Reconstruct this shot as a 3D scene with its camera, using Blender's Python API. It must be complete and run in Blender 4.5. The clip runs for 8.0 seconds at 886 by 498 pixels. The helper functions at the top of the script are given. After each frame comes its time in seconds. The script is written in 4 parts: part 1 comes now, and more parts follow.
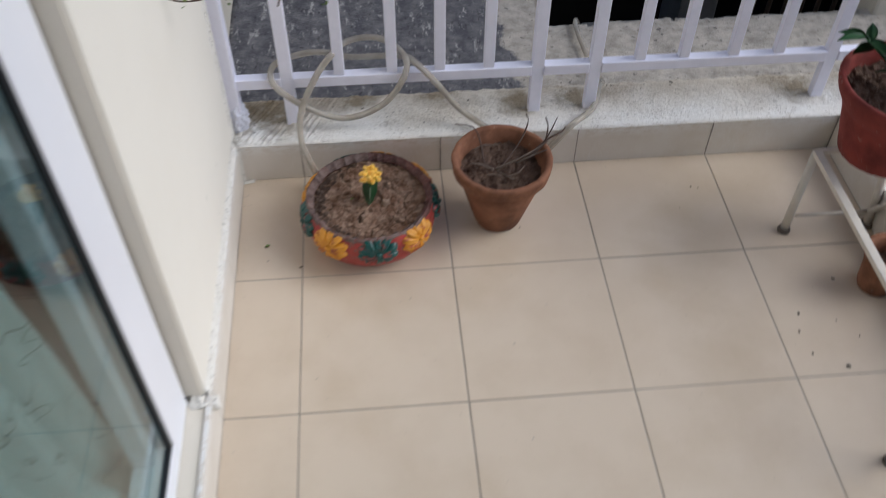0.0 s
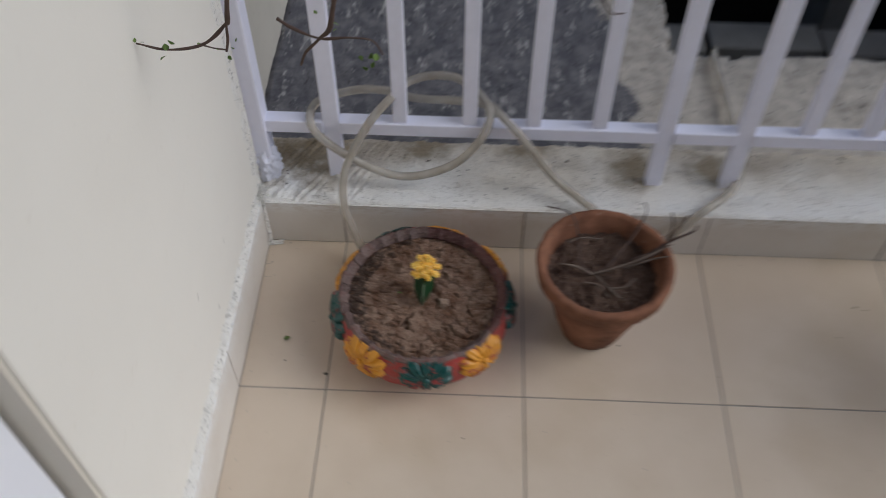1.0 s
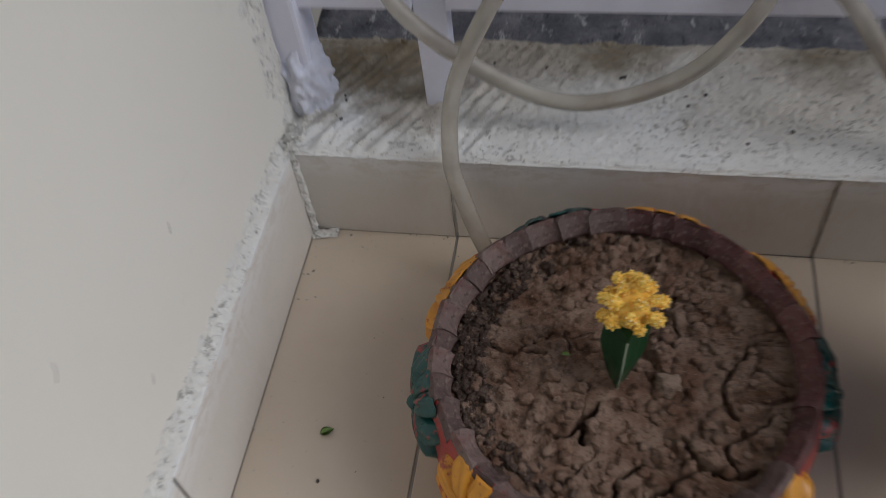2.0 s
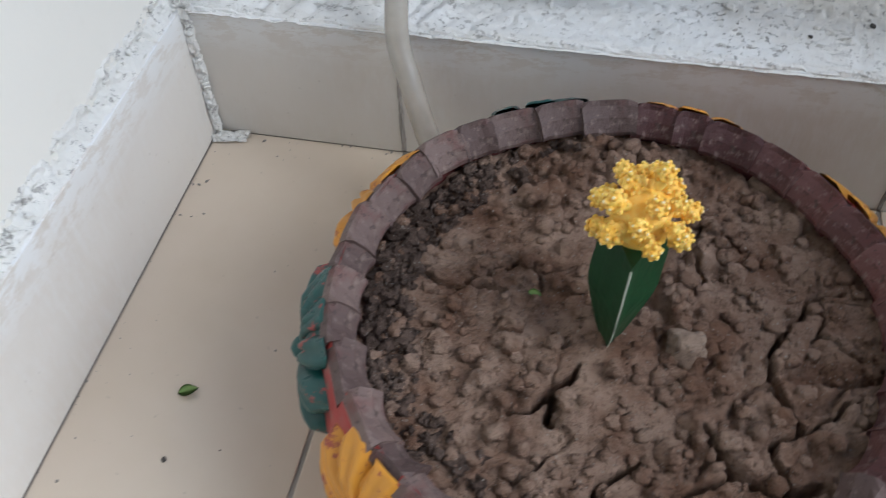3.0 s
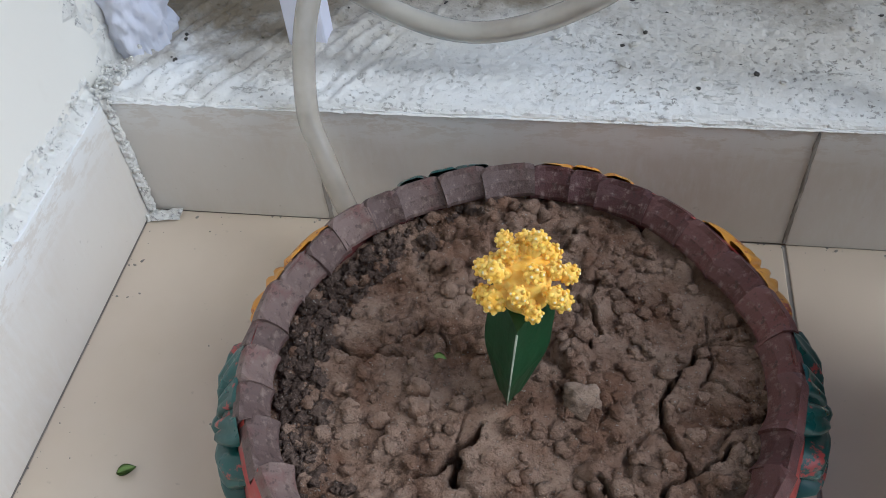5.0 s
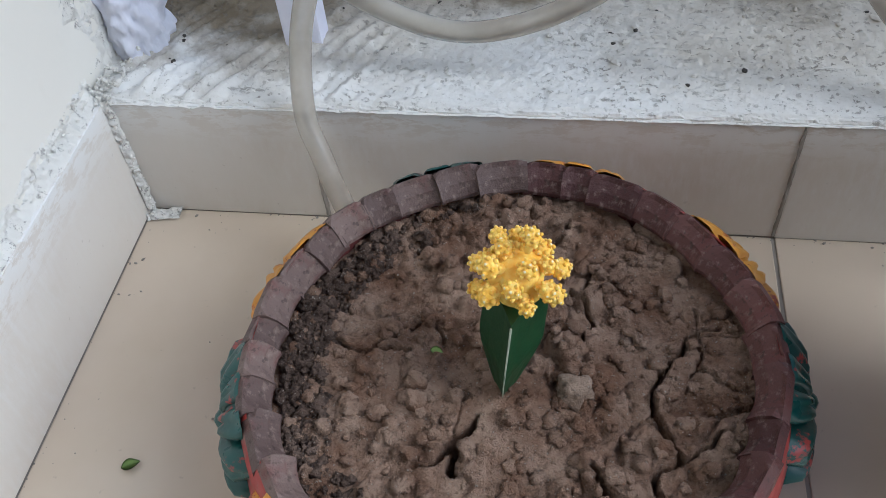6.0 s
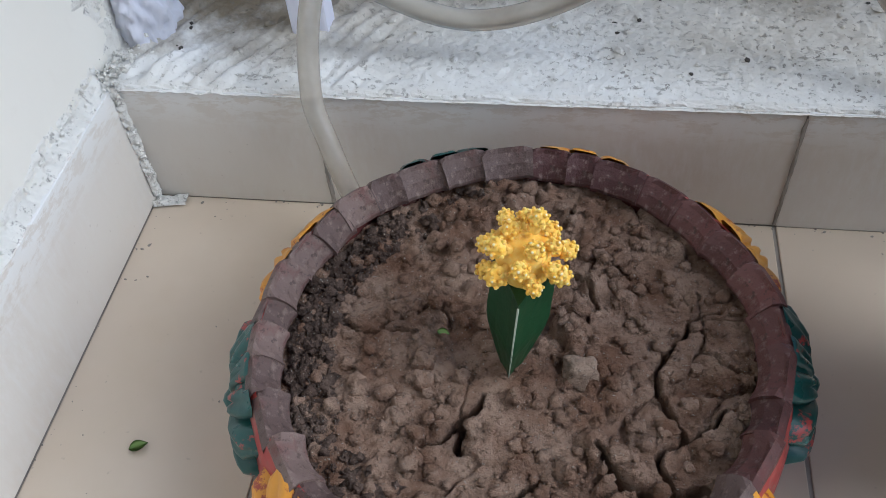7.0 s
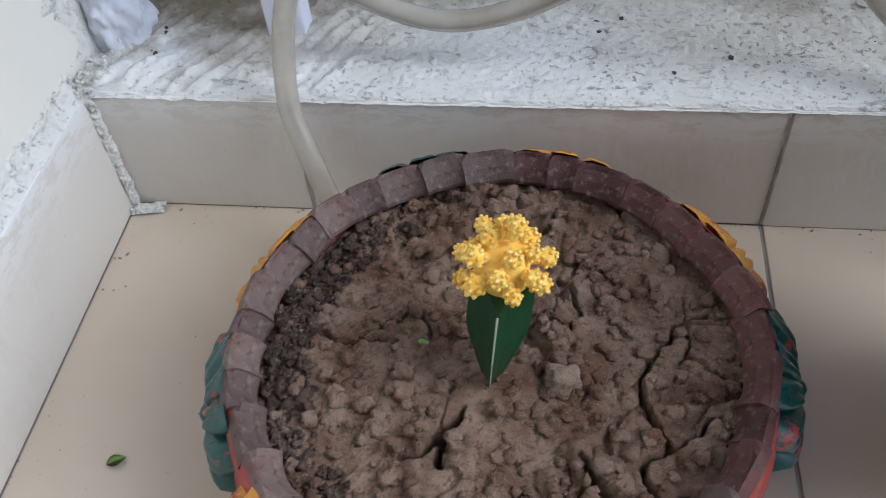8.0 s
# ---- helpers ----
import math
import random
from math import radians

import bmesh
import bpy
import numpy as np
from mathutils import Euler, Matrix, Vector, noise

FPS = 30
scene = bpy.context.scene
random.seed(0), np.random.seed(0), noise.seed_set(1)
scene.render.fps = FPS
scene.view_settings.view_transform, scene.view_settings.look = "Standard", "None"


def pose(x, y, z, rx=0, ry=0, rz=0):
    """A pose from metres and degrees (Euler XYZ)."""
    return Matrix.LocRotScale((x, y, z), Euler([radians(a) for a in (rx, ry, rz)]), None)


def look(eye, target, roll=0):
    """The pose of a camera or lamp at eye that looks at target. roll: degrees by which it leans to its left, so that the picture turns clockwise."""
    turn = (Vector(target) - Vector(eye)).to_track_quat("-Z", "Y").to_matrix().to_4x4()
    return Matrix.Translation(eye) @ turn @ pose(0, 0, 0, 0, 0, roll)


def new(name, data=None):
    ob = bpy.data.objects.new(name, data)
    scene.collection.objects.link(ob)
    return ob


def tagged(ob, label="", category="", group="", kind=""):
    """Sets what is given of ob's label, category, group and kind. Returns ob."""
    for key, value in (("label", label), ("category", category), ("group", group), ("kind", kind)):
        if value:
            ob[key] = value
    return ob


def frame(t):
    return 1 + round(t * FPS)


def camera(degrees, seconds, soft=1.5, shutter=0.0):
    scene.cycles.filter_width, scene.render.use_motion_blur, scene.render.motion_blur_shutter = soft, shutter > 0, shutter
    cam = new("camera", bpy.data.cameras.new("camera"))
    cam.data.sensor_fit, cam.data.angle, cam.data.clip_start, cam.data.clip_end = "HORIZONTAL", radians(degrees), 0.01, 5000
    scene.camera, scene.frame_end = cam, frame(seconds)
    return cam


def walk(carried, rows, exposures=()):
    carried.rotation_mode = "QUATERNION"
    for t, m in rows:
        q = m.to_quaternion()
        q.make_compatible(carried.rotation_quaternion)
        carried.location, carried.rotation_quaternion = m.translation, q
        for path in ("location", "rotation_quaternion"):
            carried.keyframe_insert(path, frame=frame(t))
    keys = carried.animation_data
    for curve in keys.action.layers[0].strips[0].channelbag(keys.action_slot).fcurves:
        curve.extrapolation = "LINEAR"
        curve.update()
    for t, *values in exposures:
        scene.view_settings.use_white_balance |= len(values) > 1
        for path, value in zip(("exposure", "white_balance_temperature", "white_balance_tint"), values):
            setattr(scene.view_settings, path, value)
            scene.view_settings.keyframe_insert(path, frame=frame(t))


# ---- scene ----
cam = camera(53.0, 8.0, soft=0.9, shutter=0.5)
PATH = [
    (0, (0.174, -1.437, 1.362), (0.296, -0.117, -0.135), 0.40),
    (0.2, (0.219, -1.341, 1.337), (0.349, -0.025, -0.163), 2.60),
    (0.5, (0.247, -1.241, 1.306), (0.377, 0.074, -0.196), 5.90),
    (0.8, (0.236, -1.094, 1.261), (0.26, 0.213, -0.252), 4.50),
    (1, (0.206, -0.952, 1.19), (0.153, 0.291, -0.377), 0.10),
    (1.2, (0.202, -0.814, 1.105), (0.034, 0.369, -0.499), -6.20),
    (1.5, (0.186, -0.705, 0.938), (-0.111, 0.46, -0.66), -10.70),
    (1.7, (0.172, -0.601, 0.778), (-0.202, 0.573, -0.798), -10.70),
    (2, (0.124, -0.486, 0.614), (-0.219, 0.713, -0.95), -9.00),
    (2.2, (0.111, -0.451, 0.542), (-0.213, 0.744, -1.029), -7.80),
    (3.3, (0.15, -0.397, 0.411), (-0.17, 0.896, -1.081), -2.10),
    (3.5, (0.165, -0.388, 0.425), (-0.15, 0.963, -1.016), -2.80),
    (4, (0.159, -0.393, 0.446), (-0.155, 0.956, -0.997), -4.70),
    (4.5, (0.16, -0.403, 0.439), (-0.143, 0.942, -1.009), -4.80),
    (5, (0.167, -0.403, 0.442), (-0.125, 0.889, -1.055), -6.10),
    (6.5, (0.169, -0.415, 0.452), (-0.111, 0.869, -1.055), -6.30),
    (7, (0.165, -0.419, 0.45), (-0.111, 0.864, -1.06), -5.90),
    (7.5, (0.163, -0.419, 0.448), (-0.109, 0.862, -1.064), -5.80),
    (8, (0.171, -0.408, 0.446), (-0.092, 0.87, -1.07), -6.40),
]
EXPOSURES = [
    (0.0, -0.47, 5650, 9), (0.5, -0.63, 5700, 10), (1.0, -0.87, 5650, 9), (1.3, -1.06, 5600, 8), (1.5, -1.14, 5600, 8),
    (2.2, -1.07, 5650, 9), (3.3, -0.08, 5130, 5), (4.5, -0.18, 5180, 5), (8.0, -0.19, 5180, 6),
]
walk(cam, [(t, look(eye, target, roll)) for t, eye, target, roll in PATH], EXPOSURES)

# ---- light: an overcast sky, open beyond the railing and to the side ----
world = bpy.data.worlds.new("sky")
scene.world = world
world.use_nodes = True
wn, wl = world.node_tree.nodes, world.node_tree.links
sky = wn.new("ShaderNodeTexSky")
sky.sky_type, sky.sun_disc = "NISHITA", False
sky.sun_elevation, sky.sun_rotation = radians(40), radians(93)
sky.air_density, sky.dust_density = 1.0, 4.0
wl.new(sky.outputs[0], wn["Background"].inputs[0])
wn["Background"].inputs[1].default_value = 0.15
sun = new("sun", bpy.data.lights.new("sun", "SUN"))
sun.data.energy, sun.data.angle, sun.data.color = 1.85, radians(42), (1.0, 0.97, 0.93)
sun.matrix_world = look((2.45, -0.15, 2.08), (0, 0, 0))


# ---- materials ----
class Nodes:
    """A principled material with a few short ways to add nodes to it."""

    def __init__(self, name, rough=0.6, metal=0.0, spec=0.5):
        self.m = bpy.data.materials.new(name)
        self.m.use_nodes = True
        self.n, self.l = self.m.node_tree.nodes, self.m.node_tree.links
        self.b = self.n["Principled BSDF"]
        self.b.inputs["Roughness"].default_value = rough
        self.b.inputs["Metallic"].default_value = metal
        self.b.inputs["Specular IOR Level"].default_value = spec
        self.co = self.n.new("ShaderNodeTexCoord").outputs["Object"]

    def noise(self, scale, detail=4.0, rough=0.55, stretch=None):
        t = self.n.new("ShaderNodeTexNoise")
        t.inputs["Scale"].default_value, t.inputs["Detail"].default_value = scale, detail
        t.inputs["Roughness"].default_value = rough
        at = self.co
        if stretch:
            mp = self.n.new("ShaderNodeMapping")
            mp.inputs["Scale"].default_value = stretch
            mp.inputs["Rotation"].default_value = (0, 0, 0.5)
            self.l.new(self.co, mp.inputs[0])
            at = mp.outputs[0]
        self.l.new(at, t.inputs["Vector"])
        return t.outputs["Fac"]

    def cells(self, scale, feature="F1"):
        t = self.n.new("ShaderNodeTexVoronoi")
        t.feature = feature
        t.inputs["Scale"].default_value = scale
        self.l.new(self.co, t.inputs["Vector"])
        return t.outputs["Distance"]

    def ramp(self, fac, low, high, a=0.0, b=1.0):
        r = self.n.new("ShaderNodeMapRange")
        r.inputs["From Min"].default_value, r.inputs["From Max"].default_value = low, high
        r.inputs["To Min"].default_value, r.inputs["To Max"].default_value = a, b
        self.l.new(fac, r.inputs["Value"])
        return r.outputs["Result"]

    def math(self, op, a, b):
        m = self.n.new("ShaderNodeMath")
        m.operation = op
        for k, v in enumerate((a, b)):
            if isinstance(v, (int, float)):
                m.inputs[k].default_value = v
            else:
                self.l.new(v, m.inputs[k])
        return m.outputs[0]

    def mix(self, fac, a, b):
        m = self.n.new("ShaderNodeMix")
        m.data_type = "RGBA"
        if isinstance(fac, (int, float)):
            m.inputs[0].default_value = fac
        else:
            self.l.new(fac, m.inputs[0])
        for k, v in ((6, a), (7, b)):
            if isinstance(v, tuple):
                m.inputs[k].default_value = (*v, 1)
            else:
                self.l.new(v, m.inputs[k])
        return m.outputs[2]

    def color(self, c):
        if isinstance(c, tuple):
            self.b.inputs["Base Color"].default_value = (*c, 1)
        else:
            self.l.new(c, self.b.inputs["Base Color"])
        return self

    def rough(self, fac):
        self.l.new(fac, self.b.inputs["Roughness"])
        return self

    def bump(self, height, strength=0.3, dist=0.002):
        t = self.n.new("ShaderNodeBump")
        t.inputs["Strength"].default_value, t.inputs["Distance"].default_value = strength, dist
        self.l.new(height, t.inputs["Height"])
        self.l.new(t.outputs[0], self.b.inputs["Normal"])
        return self

    def near(self, x, y, wide):
        """1 at a place of the plan, falling unevenly to 0 at that distance from it."""
        d = self.n.new("ShaderNodeVectorMath")
        d.operation = "DISTANCE"
        d.inputs[1].default_value = (x, y, SILL_Z)
        self.l.new(self.co, d.inputs[0])
        wide_here = self.math("SUBTRACT", d.outputs["Value"], self.math("MULTIPLY", self.math("SUBTRACT", self.noise(38, 5, 0.65), 0.5), wide * 1.6))
        return self.ramp(wide_here, wide, wide * 0.25)

    def random(self):
        return self.n.new("ShaderNodeObjectInfo").outputs["Random"]

    def axis(self, name):
        s = self.n.new("ShaderNodeSeparateXYZ")
        self.l.new(self.co, s.inputs[0])
        return s.outputs[name]


def tile_material(name, base, warm, smeared=False):
    k = Nodes(name, spec=0.45)
    dirt = k.math("MAXIMUM", k.ramp(k.noise(7, 5), 0.42, 0.75), k.ramp(k.noise(2.3, 5), 0.52, 0.70))
    c = k.mix(k.ramp(k.random(), 0, 1, 0.0, 0.35), base, warm)
    c = k.mix(k.math("MULTIPLY", dirt, 0.28), c, (0.40, 0.30, 0.19))
    c = k.mix(k.ramp(k.noise(160, 2), 0.70, 0.76, 0, 0.25), c, (0.25, 0.2, 0.15))
    if smeared:
        smear = k.math("MULTIPLY", k.ramp(k.axis("Z"), 0.066, 0.099), k.ramp(k.noise(75, 7, 0.75, (0.6, 0.6, 1.8)), 0.44, 0.51))
        c = k.mix(k.math("MULTIPLY", smear, 0.9), c, (0.78, 0.78, 0.76))
        film = k.math("MULTIPLY", k.ramp(k.noise(9, 5, 0.6), 0.35, 0.7), k.ramp(k.noise(220, 5, 0.7, (1.0, 1.0, 0.3)), 0.42, 0.66))
        c = k.mix(k.math("MULTIPLY", film, 0.35), c, (0.76, 0.77, 0.77))
    c = k.mix(k.ramp(k.noise(1.7, 6, 0.7), 0.54, 0.70, 0, 0.30), c, (0.47, 0.37, 0.22))
    k.color(c).rough(k.ramp(k.noise(14, 4), 0.3, 0.7, 0.3, 0.48)).bump(k.noise(30, 3), 0.03, 0.001)
    return k.m


def plaster_material(name, base, stain, amount, bump_scale=220):
    k = Nodes(name, rough=0.85, spec=0.25)
    c = k.mix(k.ramp(k.noise(3.5, 5), 0.35, 0.75, 0, amount), base, stain)
    c = k.mix(k.ramp(k.noise(60, 4), 0.62, 0.8, 0, amount), c, stain)
    k.color(c).bump(k.noise(bump_scale, 3), 0.12, 0.001)
    return k.m


def sill_material():
    k = Nodes("rough_plaster", rough=0.92, spec=0.2)
    patchy = k.ramp(k.noise(11, 5, 0.65), 0.40, 0.62)
    pits = k.math("MAXIMUM", k.ramp(k.noise(230, 4, 0.6), 0.60, 0.63), k.math("MULTIPLY", k.ramp(k.noise(120, 6, 0.7), 0.60, 0.625), 0.8))
    pits = k.math("MULTIPLY", pits, k.ramp(patchy, 0.0, 1.0, 0.22, 1.0))
    flakes = k.math("MULTIPLY", k.ramp(k.noise(85, 8, 0.75, (0.55, 1.5, 1.0)), 0.600, 0.615), k.ramp(k.noise(17, 4, 0.6), 0.42, 0.60))
    back = k.ramp(k.math("ADD", k.axis("Y"), k.math("MULTIPLY", k.noise(9, 4), 0.12)), 0.080, 0.195)
    rust = k.math("MULTIPLY", back, k.ramp(k.noise(11, 5), 0.4, 0.68))
    c = k.mix(k.ramp(k.noise(7, 4), 0.38, 0.7, 0.0, 0.6), (0.83, 0.82, 0.785), (0.75, 0.715, 0.645))
    c = k.mix(k.math("MULTIPLY", back, 0.50), c, (0.53, 0.44, 0.29))
    c = k.mix(k.math("MULTIPLY", rust, 0.60), c, (0.25, 0.19, 0.12))
    for x, y, wide in ((-0.050, 0.108, 0.095), (-0.110, 0.110, 0.070), (0.485, 0.100, 0.065), (0.610, 0.105, 0.055), (1.120, 0.100, 0.065), (0.13, 0.140, 0.060), (0.30, 0.145, 0.055)):
        c = k.mix(k.math("MULTIPLY", k.near(x, y, wide), 0.8), c, (0.215, 0.165, 0.095))
    c = k.mix(k.math("MULTIPLY", pits, 0.75), c, (0.24, 0.215, 0.18))
    c = k.mix(k.math("MULTIPLY", flakes, 0.75), c, (0.30, 0.275, 0.235))
    relief = k.math("ADD", k.noise(260, 6, 0.7), k.math("MULTIPLY", pits, -0.6))
    k.color(c).bump(k.math("ADD", relief, k.math("MULTIPLY", flakes, -0.7)), 0.75, 0.0018)
    return k.m


def bead_material():
    k = Nodes("chipped_plaster", rough=0.92, spec=0.2)
    c = k.mix(k.ramp(k.noise(30, 5, 0.65), 0.40, 0.66, 0, 0.45), (0.80, 0.785, 0.735), (0.66, 0.635, 0.575))
    c = k.mix(k.ramp(k.noise(110, 8, 0.78), 0.560, 0.595, 0, 0.75), c, (0.27, 0.255, 0.23))
    k.color(c).bump(k.noise(190, 7, 0.75), 0.8, 0.0024)
    return k.m


def slab_material():
    k = Nodes("outdoor_concrete", rough=0.95, spec=0.2)
    edge = k.math("ADD", k.axis("X"), k.math("MULTIPLY", k.math("SUBTRACT", k.noise(14, 6, 0.65), 0.5), 0.16))
    edge = k.math("ADD", edge, k.math("MULTIPLY", k.axis("Y"), 0.10))
    pale = k.ramp(edge, 0.548, 0.562)
    grain = k.noise(150, 5, 0.65)
    dark = k.mix(k.ramp(k.noise(26, 5, 0.65), 0.4, 0.66), (0.10, 0.10, 0.112), (0.195, 0.188, 0.195))
    dark = k.mix(k.ramp(k.noise(24, 9, 0.8, (1.6, 0.6, 1.0)), 0.56, 0.61, 0, 0.8), dark, (0.46, 0.45, 0.43))
    dark = k.mix(k.ramp(k.noise(60, 6, 0.7, (1.5, 0.6, 1.0)), 0.58, 0.66, 0, 0.7), dark, (0.03, 0.03, 0.035))
    light = k.mix(k.ramp(k.noise(30, 5, 0.6), 0.38, 0.7), (0.52, 0.48, 0.42), (0.32, 0.29, 0.25))
    light = k.mix(k.ramp(k.noise(55, 5, 0.6), 0.62, 0.66, 0, 0.8), light, (0.13, 0.12, 0.115))
    light = k.mix(k.ramp(grain, 0.6, 0.75, 0, 0.7), light, (0.2, 0.18, 0.16))
    k.color(k.mix(pale, dark, light)).bump(k.math("ADD", grain, k.noise(40, 5, 0.65)), 0.8, 0.004)
    return k.m


def soil_material(name, dry, damp):
    k = Nodes(name, rough=0.97, spec=0.15)
    c = k.mix(k.ramp(k.noise(34, 6, 0.65), 0.38, 0.62), dry, damp)
    c = k.mix(k.ramp(k.noise(300, 5, 0.75), 0.52, 0.66, 0, 0.65), c, tuple(v * 0.4 for v in damp))
    c = k.mix(k.ramp(k.noise(95, 7, 0.75), 0.56, 0.66, 0, 0.5), c, tuple(v * 0.55 for v in damp))
    c = k.mix(k.ramp(k.noise(600, 2), 0.66, 0.71, 0, 0.7), c, (0.5, 0.44, 0.37))
    k.color(c).bump(k.math("ADD", k.noise(420, 6, 0.75), k.noise(1100, 3, 0.6)), 1.0, 0.0026)
    return k.m


def paint_material(name, base, chip, chips=0.72, rough=0.45, worn=0.4):
    k = Nodes(name, spec=0.5)
    c = k.mix(k.ramp(k.noise(45, 4), 0.4, 0.72, 0, worn), base, tuple(v * 0.6 for v in base))
    c = k.mix(k.ramp(k.noise(70, 6, 0.7), chips, chips + 0.04), c, chip)
    k.color(c).rough(k.ramp(k.noise(60, 3), 0.3, 0.7, rough - 0.1, rough + 0.2)).bump(k.noise(130, 4), 0.25, 0.001)
    return k.m


def rim_material(name, dark, light):
    k = Nodes(name, rough=0.6, spec=0.4)
    c = k.mix(k.random(), dark, light)
    reds = k.math("ADD", k.noise(75, 7, 0.7), k.math("MULTIPLY", k.random(), 0.10))
    c = k.mix(k.ramp(reds, 0.60, 0.85, 0, 0.7), c, (0.135, 0.028, 0.024))
    c = k.mix(k.ramp(k.noise(210, 7, 0.75, (1.0, 1.0, 0.35)), 0.54, 0.66, 0, 0.55), c, (0.30, 0.225, 0.185))
    c = k.mix(k.ramp(k.noise(330, 5, 0.7), 0.57, 0.63, 0, 0.6), c, (0.040, 0.024, 0.020))
    k.color(c).rough(k.ramp(k.noise(50, 3), 0.3, 0.7, 0.35, 0.7)).bump(k.math("ADD", k.noise(200, 6, 0.7), k.noise(45, 3)), 0.6, 0.002)
    return k.m


def terracotta_material(name, a, b):
    k = Nodes(name, rough=0.85, spec=0.25)
    c = k.mix(k.ramp(k.noise(16, 5, 0.6), 0.35, 0.7), a, b)
    c = k.mix(k.ramp(k.noise(60, 5, 0.65), 0.62, 0.78, 0, 0.6), c, (0.42, 0.34, 0.27))
    c = k.mix(k.ramp(k.noise(13, 7, 0.7), 0.46, 0.66, 0, 0.6), c, tuple(v * 0.42 for v in b))
    k.color(c).bump(k.math("ADD", k.noise(220, 4), k.noise(24, 3, 0.5, (0.2, 0.2, 3.0))), 0.3, 0.0015)
    return k.m


def plain_material(name, base, rough, spec=0.5, vary=0.25, scale=40, bump=0.1):
    k = Nodes(name, rough=rough, spec=spec)
    c = k.mix(k.ramp(k.noise(scale, 4), 0.35, 0.7, 0, vary), base, tuple(v * 0.55 for v in base))
    k.color(c).bump(k.noise(scale * 4, 3), bump, 0.001)
    return k.m


def hose_material():
    k = Nodes("clear_hose", rough=0.2, spec=0.5)
    k.color(k.mix(k.ramp(k.noise(30, 4), 0.4, 0.7), (0.72, 0.68, 0.60), (0.56, 0.50, 0.42)))
    k.b.inputs["Transmission Weight"].default_value = 0.62
    k.b.inputs["IOR"].default_value = 1.4
    k.bump(k.noise(60, 3), 0.08, 0.001)
    return k.m


def glass_material():
    k = Nodes("window_glass", rough=0.02)
    k.color((0.36, 0.46, 0.45))
    k.b.inputs["Transmission Weight"].default_value = 1.0
    k.b.inputs["IOR"].default_value = 1.45
    return k.m


def curtain_material():
    k = Nodes("curtain_cloth", rough=0.9, spec=0.15)
    leaf = k.ramp(k.cells(9), 0.16, 0.13)
    twig = k.ramp(k.noise(10, 2), 0.495, 0.505)
    line = k.math("MULTIPLY", twig, k.ramp(k.noise(10, 2), 0.515, 0.505))
    c = k.mix(k.math("MAXIMUM", k.math("MULTIPLY", leaf, 0.6), line), (0.46, 0.55, 0.53), (0.10, 0.18, 0.18))
    k.color(c).bump(k.noise(500, 2), 0.2, 0.001)
    return k.m


def cactus_yellow():
    k = Nodes("yellow_cactus_skin", rough=0.55, spec=0.35)
    c = k.mix(k.ramp(k.noise(170, 3), 0.35, 0.7), (0.93, 0.52, 0.050), (0.97, 0.72, 0.18))
    c = k.mix(k.ramp(k.noise(900, 2), 0.62, 0.70, 0, 0.45), c, (0.95, 0.88, 0.55))
    c = k.mix(k.ramp(k.noise(750, 2), 0.68, 0.72, 0, 0.4), c, (0.40, 0.20, 0.03))
    k.color(c).bump(k.noise(700, 3), 0.35, 0.0008)
    k.b.inputs["Subsurface Weight"].default_value = 0.2
    k.b.inputs["Subsurface Radius"].default_value = (0.004, 0.002, 0.0006)
    return k.m


SILL_Z, SILL_Y = 0.100, 0.152   # top and back edge of the parapet
TILE = tile_material("floor_tile", (0.615, 0.52, 0.405), (0.635, 0.535, 0.415))
SKIRT = tile_material("skirting_tile", (0.66, 0.625, 0.565), (0.68, 0.635, 0.57), True)
GROUT = plain_material("grey_grout", (0.33, 0.30, 0.265), 0.95, 0.2, 0.6, 30)
WALL = plaster_material("cream_wall_paint", (0.775, 0.75, 0.68), (0.68, 0.645, 0.57), 0.28)
REVEAL = plaster_material("reveal_paint", (0.69, 0.65, 0.565), (0.50, 0.45, 0.36), 0.35)
OUTWALL = plaster_material("outdoor_cream_paint", (0.55, 0.52, 0.45), (0.33, 0.31, 0.26), 0.5)
BEAD = bead_material()
SILL = sill_material()
SLAB = slab_material()
RAIL = paint_material("lilac_white_paint", (0.80, 0.80, 0.91), (0.45, 0.42, 0.42), 0.74, 0.5, 0.12)
LUMP = plaster_material("lilac_plaster", (0.72, 0.73, 0.83), (0.80, 0.79, 0.76), 0.8, 150)
WHITE = plain_material("white_upvc", (0.80, 0.82, 0.88), 0.35, 0.5, 0.06, 8, 0.02)
BLACK = plain_material("rubber_gasket", (0.015, 0.016, 0.02), 0.5, 0.4, 0.2, 60)
GLASS = glass_material()
CURTAIN = curtain_material()
# room walls and tiles coloured down to stand in for its low light
DARK = plain_material("room_low_light", (0.16, 0.20, 0.19), 0.8, 0.3, 0.4, 3)
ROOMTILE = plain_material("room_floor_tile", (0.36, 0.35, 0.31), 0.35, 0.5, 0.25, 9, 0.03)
# near-black base colour that holds the shaft's shade
VOID = plain_material("shaft_shade_black", (0.018, 0.017, 0.016), 0.95, 0.15, 0.5, 4)
GRILLE = plain_material("brown_iron", (0.10, 0.07, 0.05), 0.6, 0.3, 0.4, 20)
DIM = plain_material("dim_concrete", (0.30, 0.29, 0.27), 0.9, 0.2, 0.5, 8)
RED = paint_material("red_pot_paint", (0.36, 0.044, 0.036), (0.20, 0.10, 0.08), 0.57, 0.45, 0.8)
GREEN = paint_material("green_petal_paint", (0.010, 0.072, 0.063), (0.34, 0.05, 0.042), 0.555, 0.32, 0.6)
YELLOW = paint_material("ochre_petal_paint", (0.66, 0.29, 0.02), (0.30, 0.055, 0.03), 0.555, 0.38, 0.5)
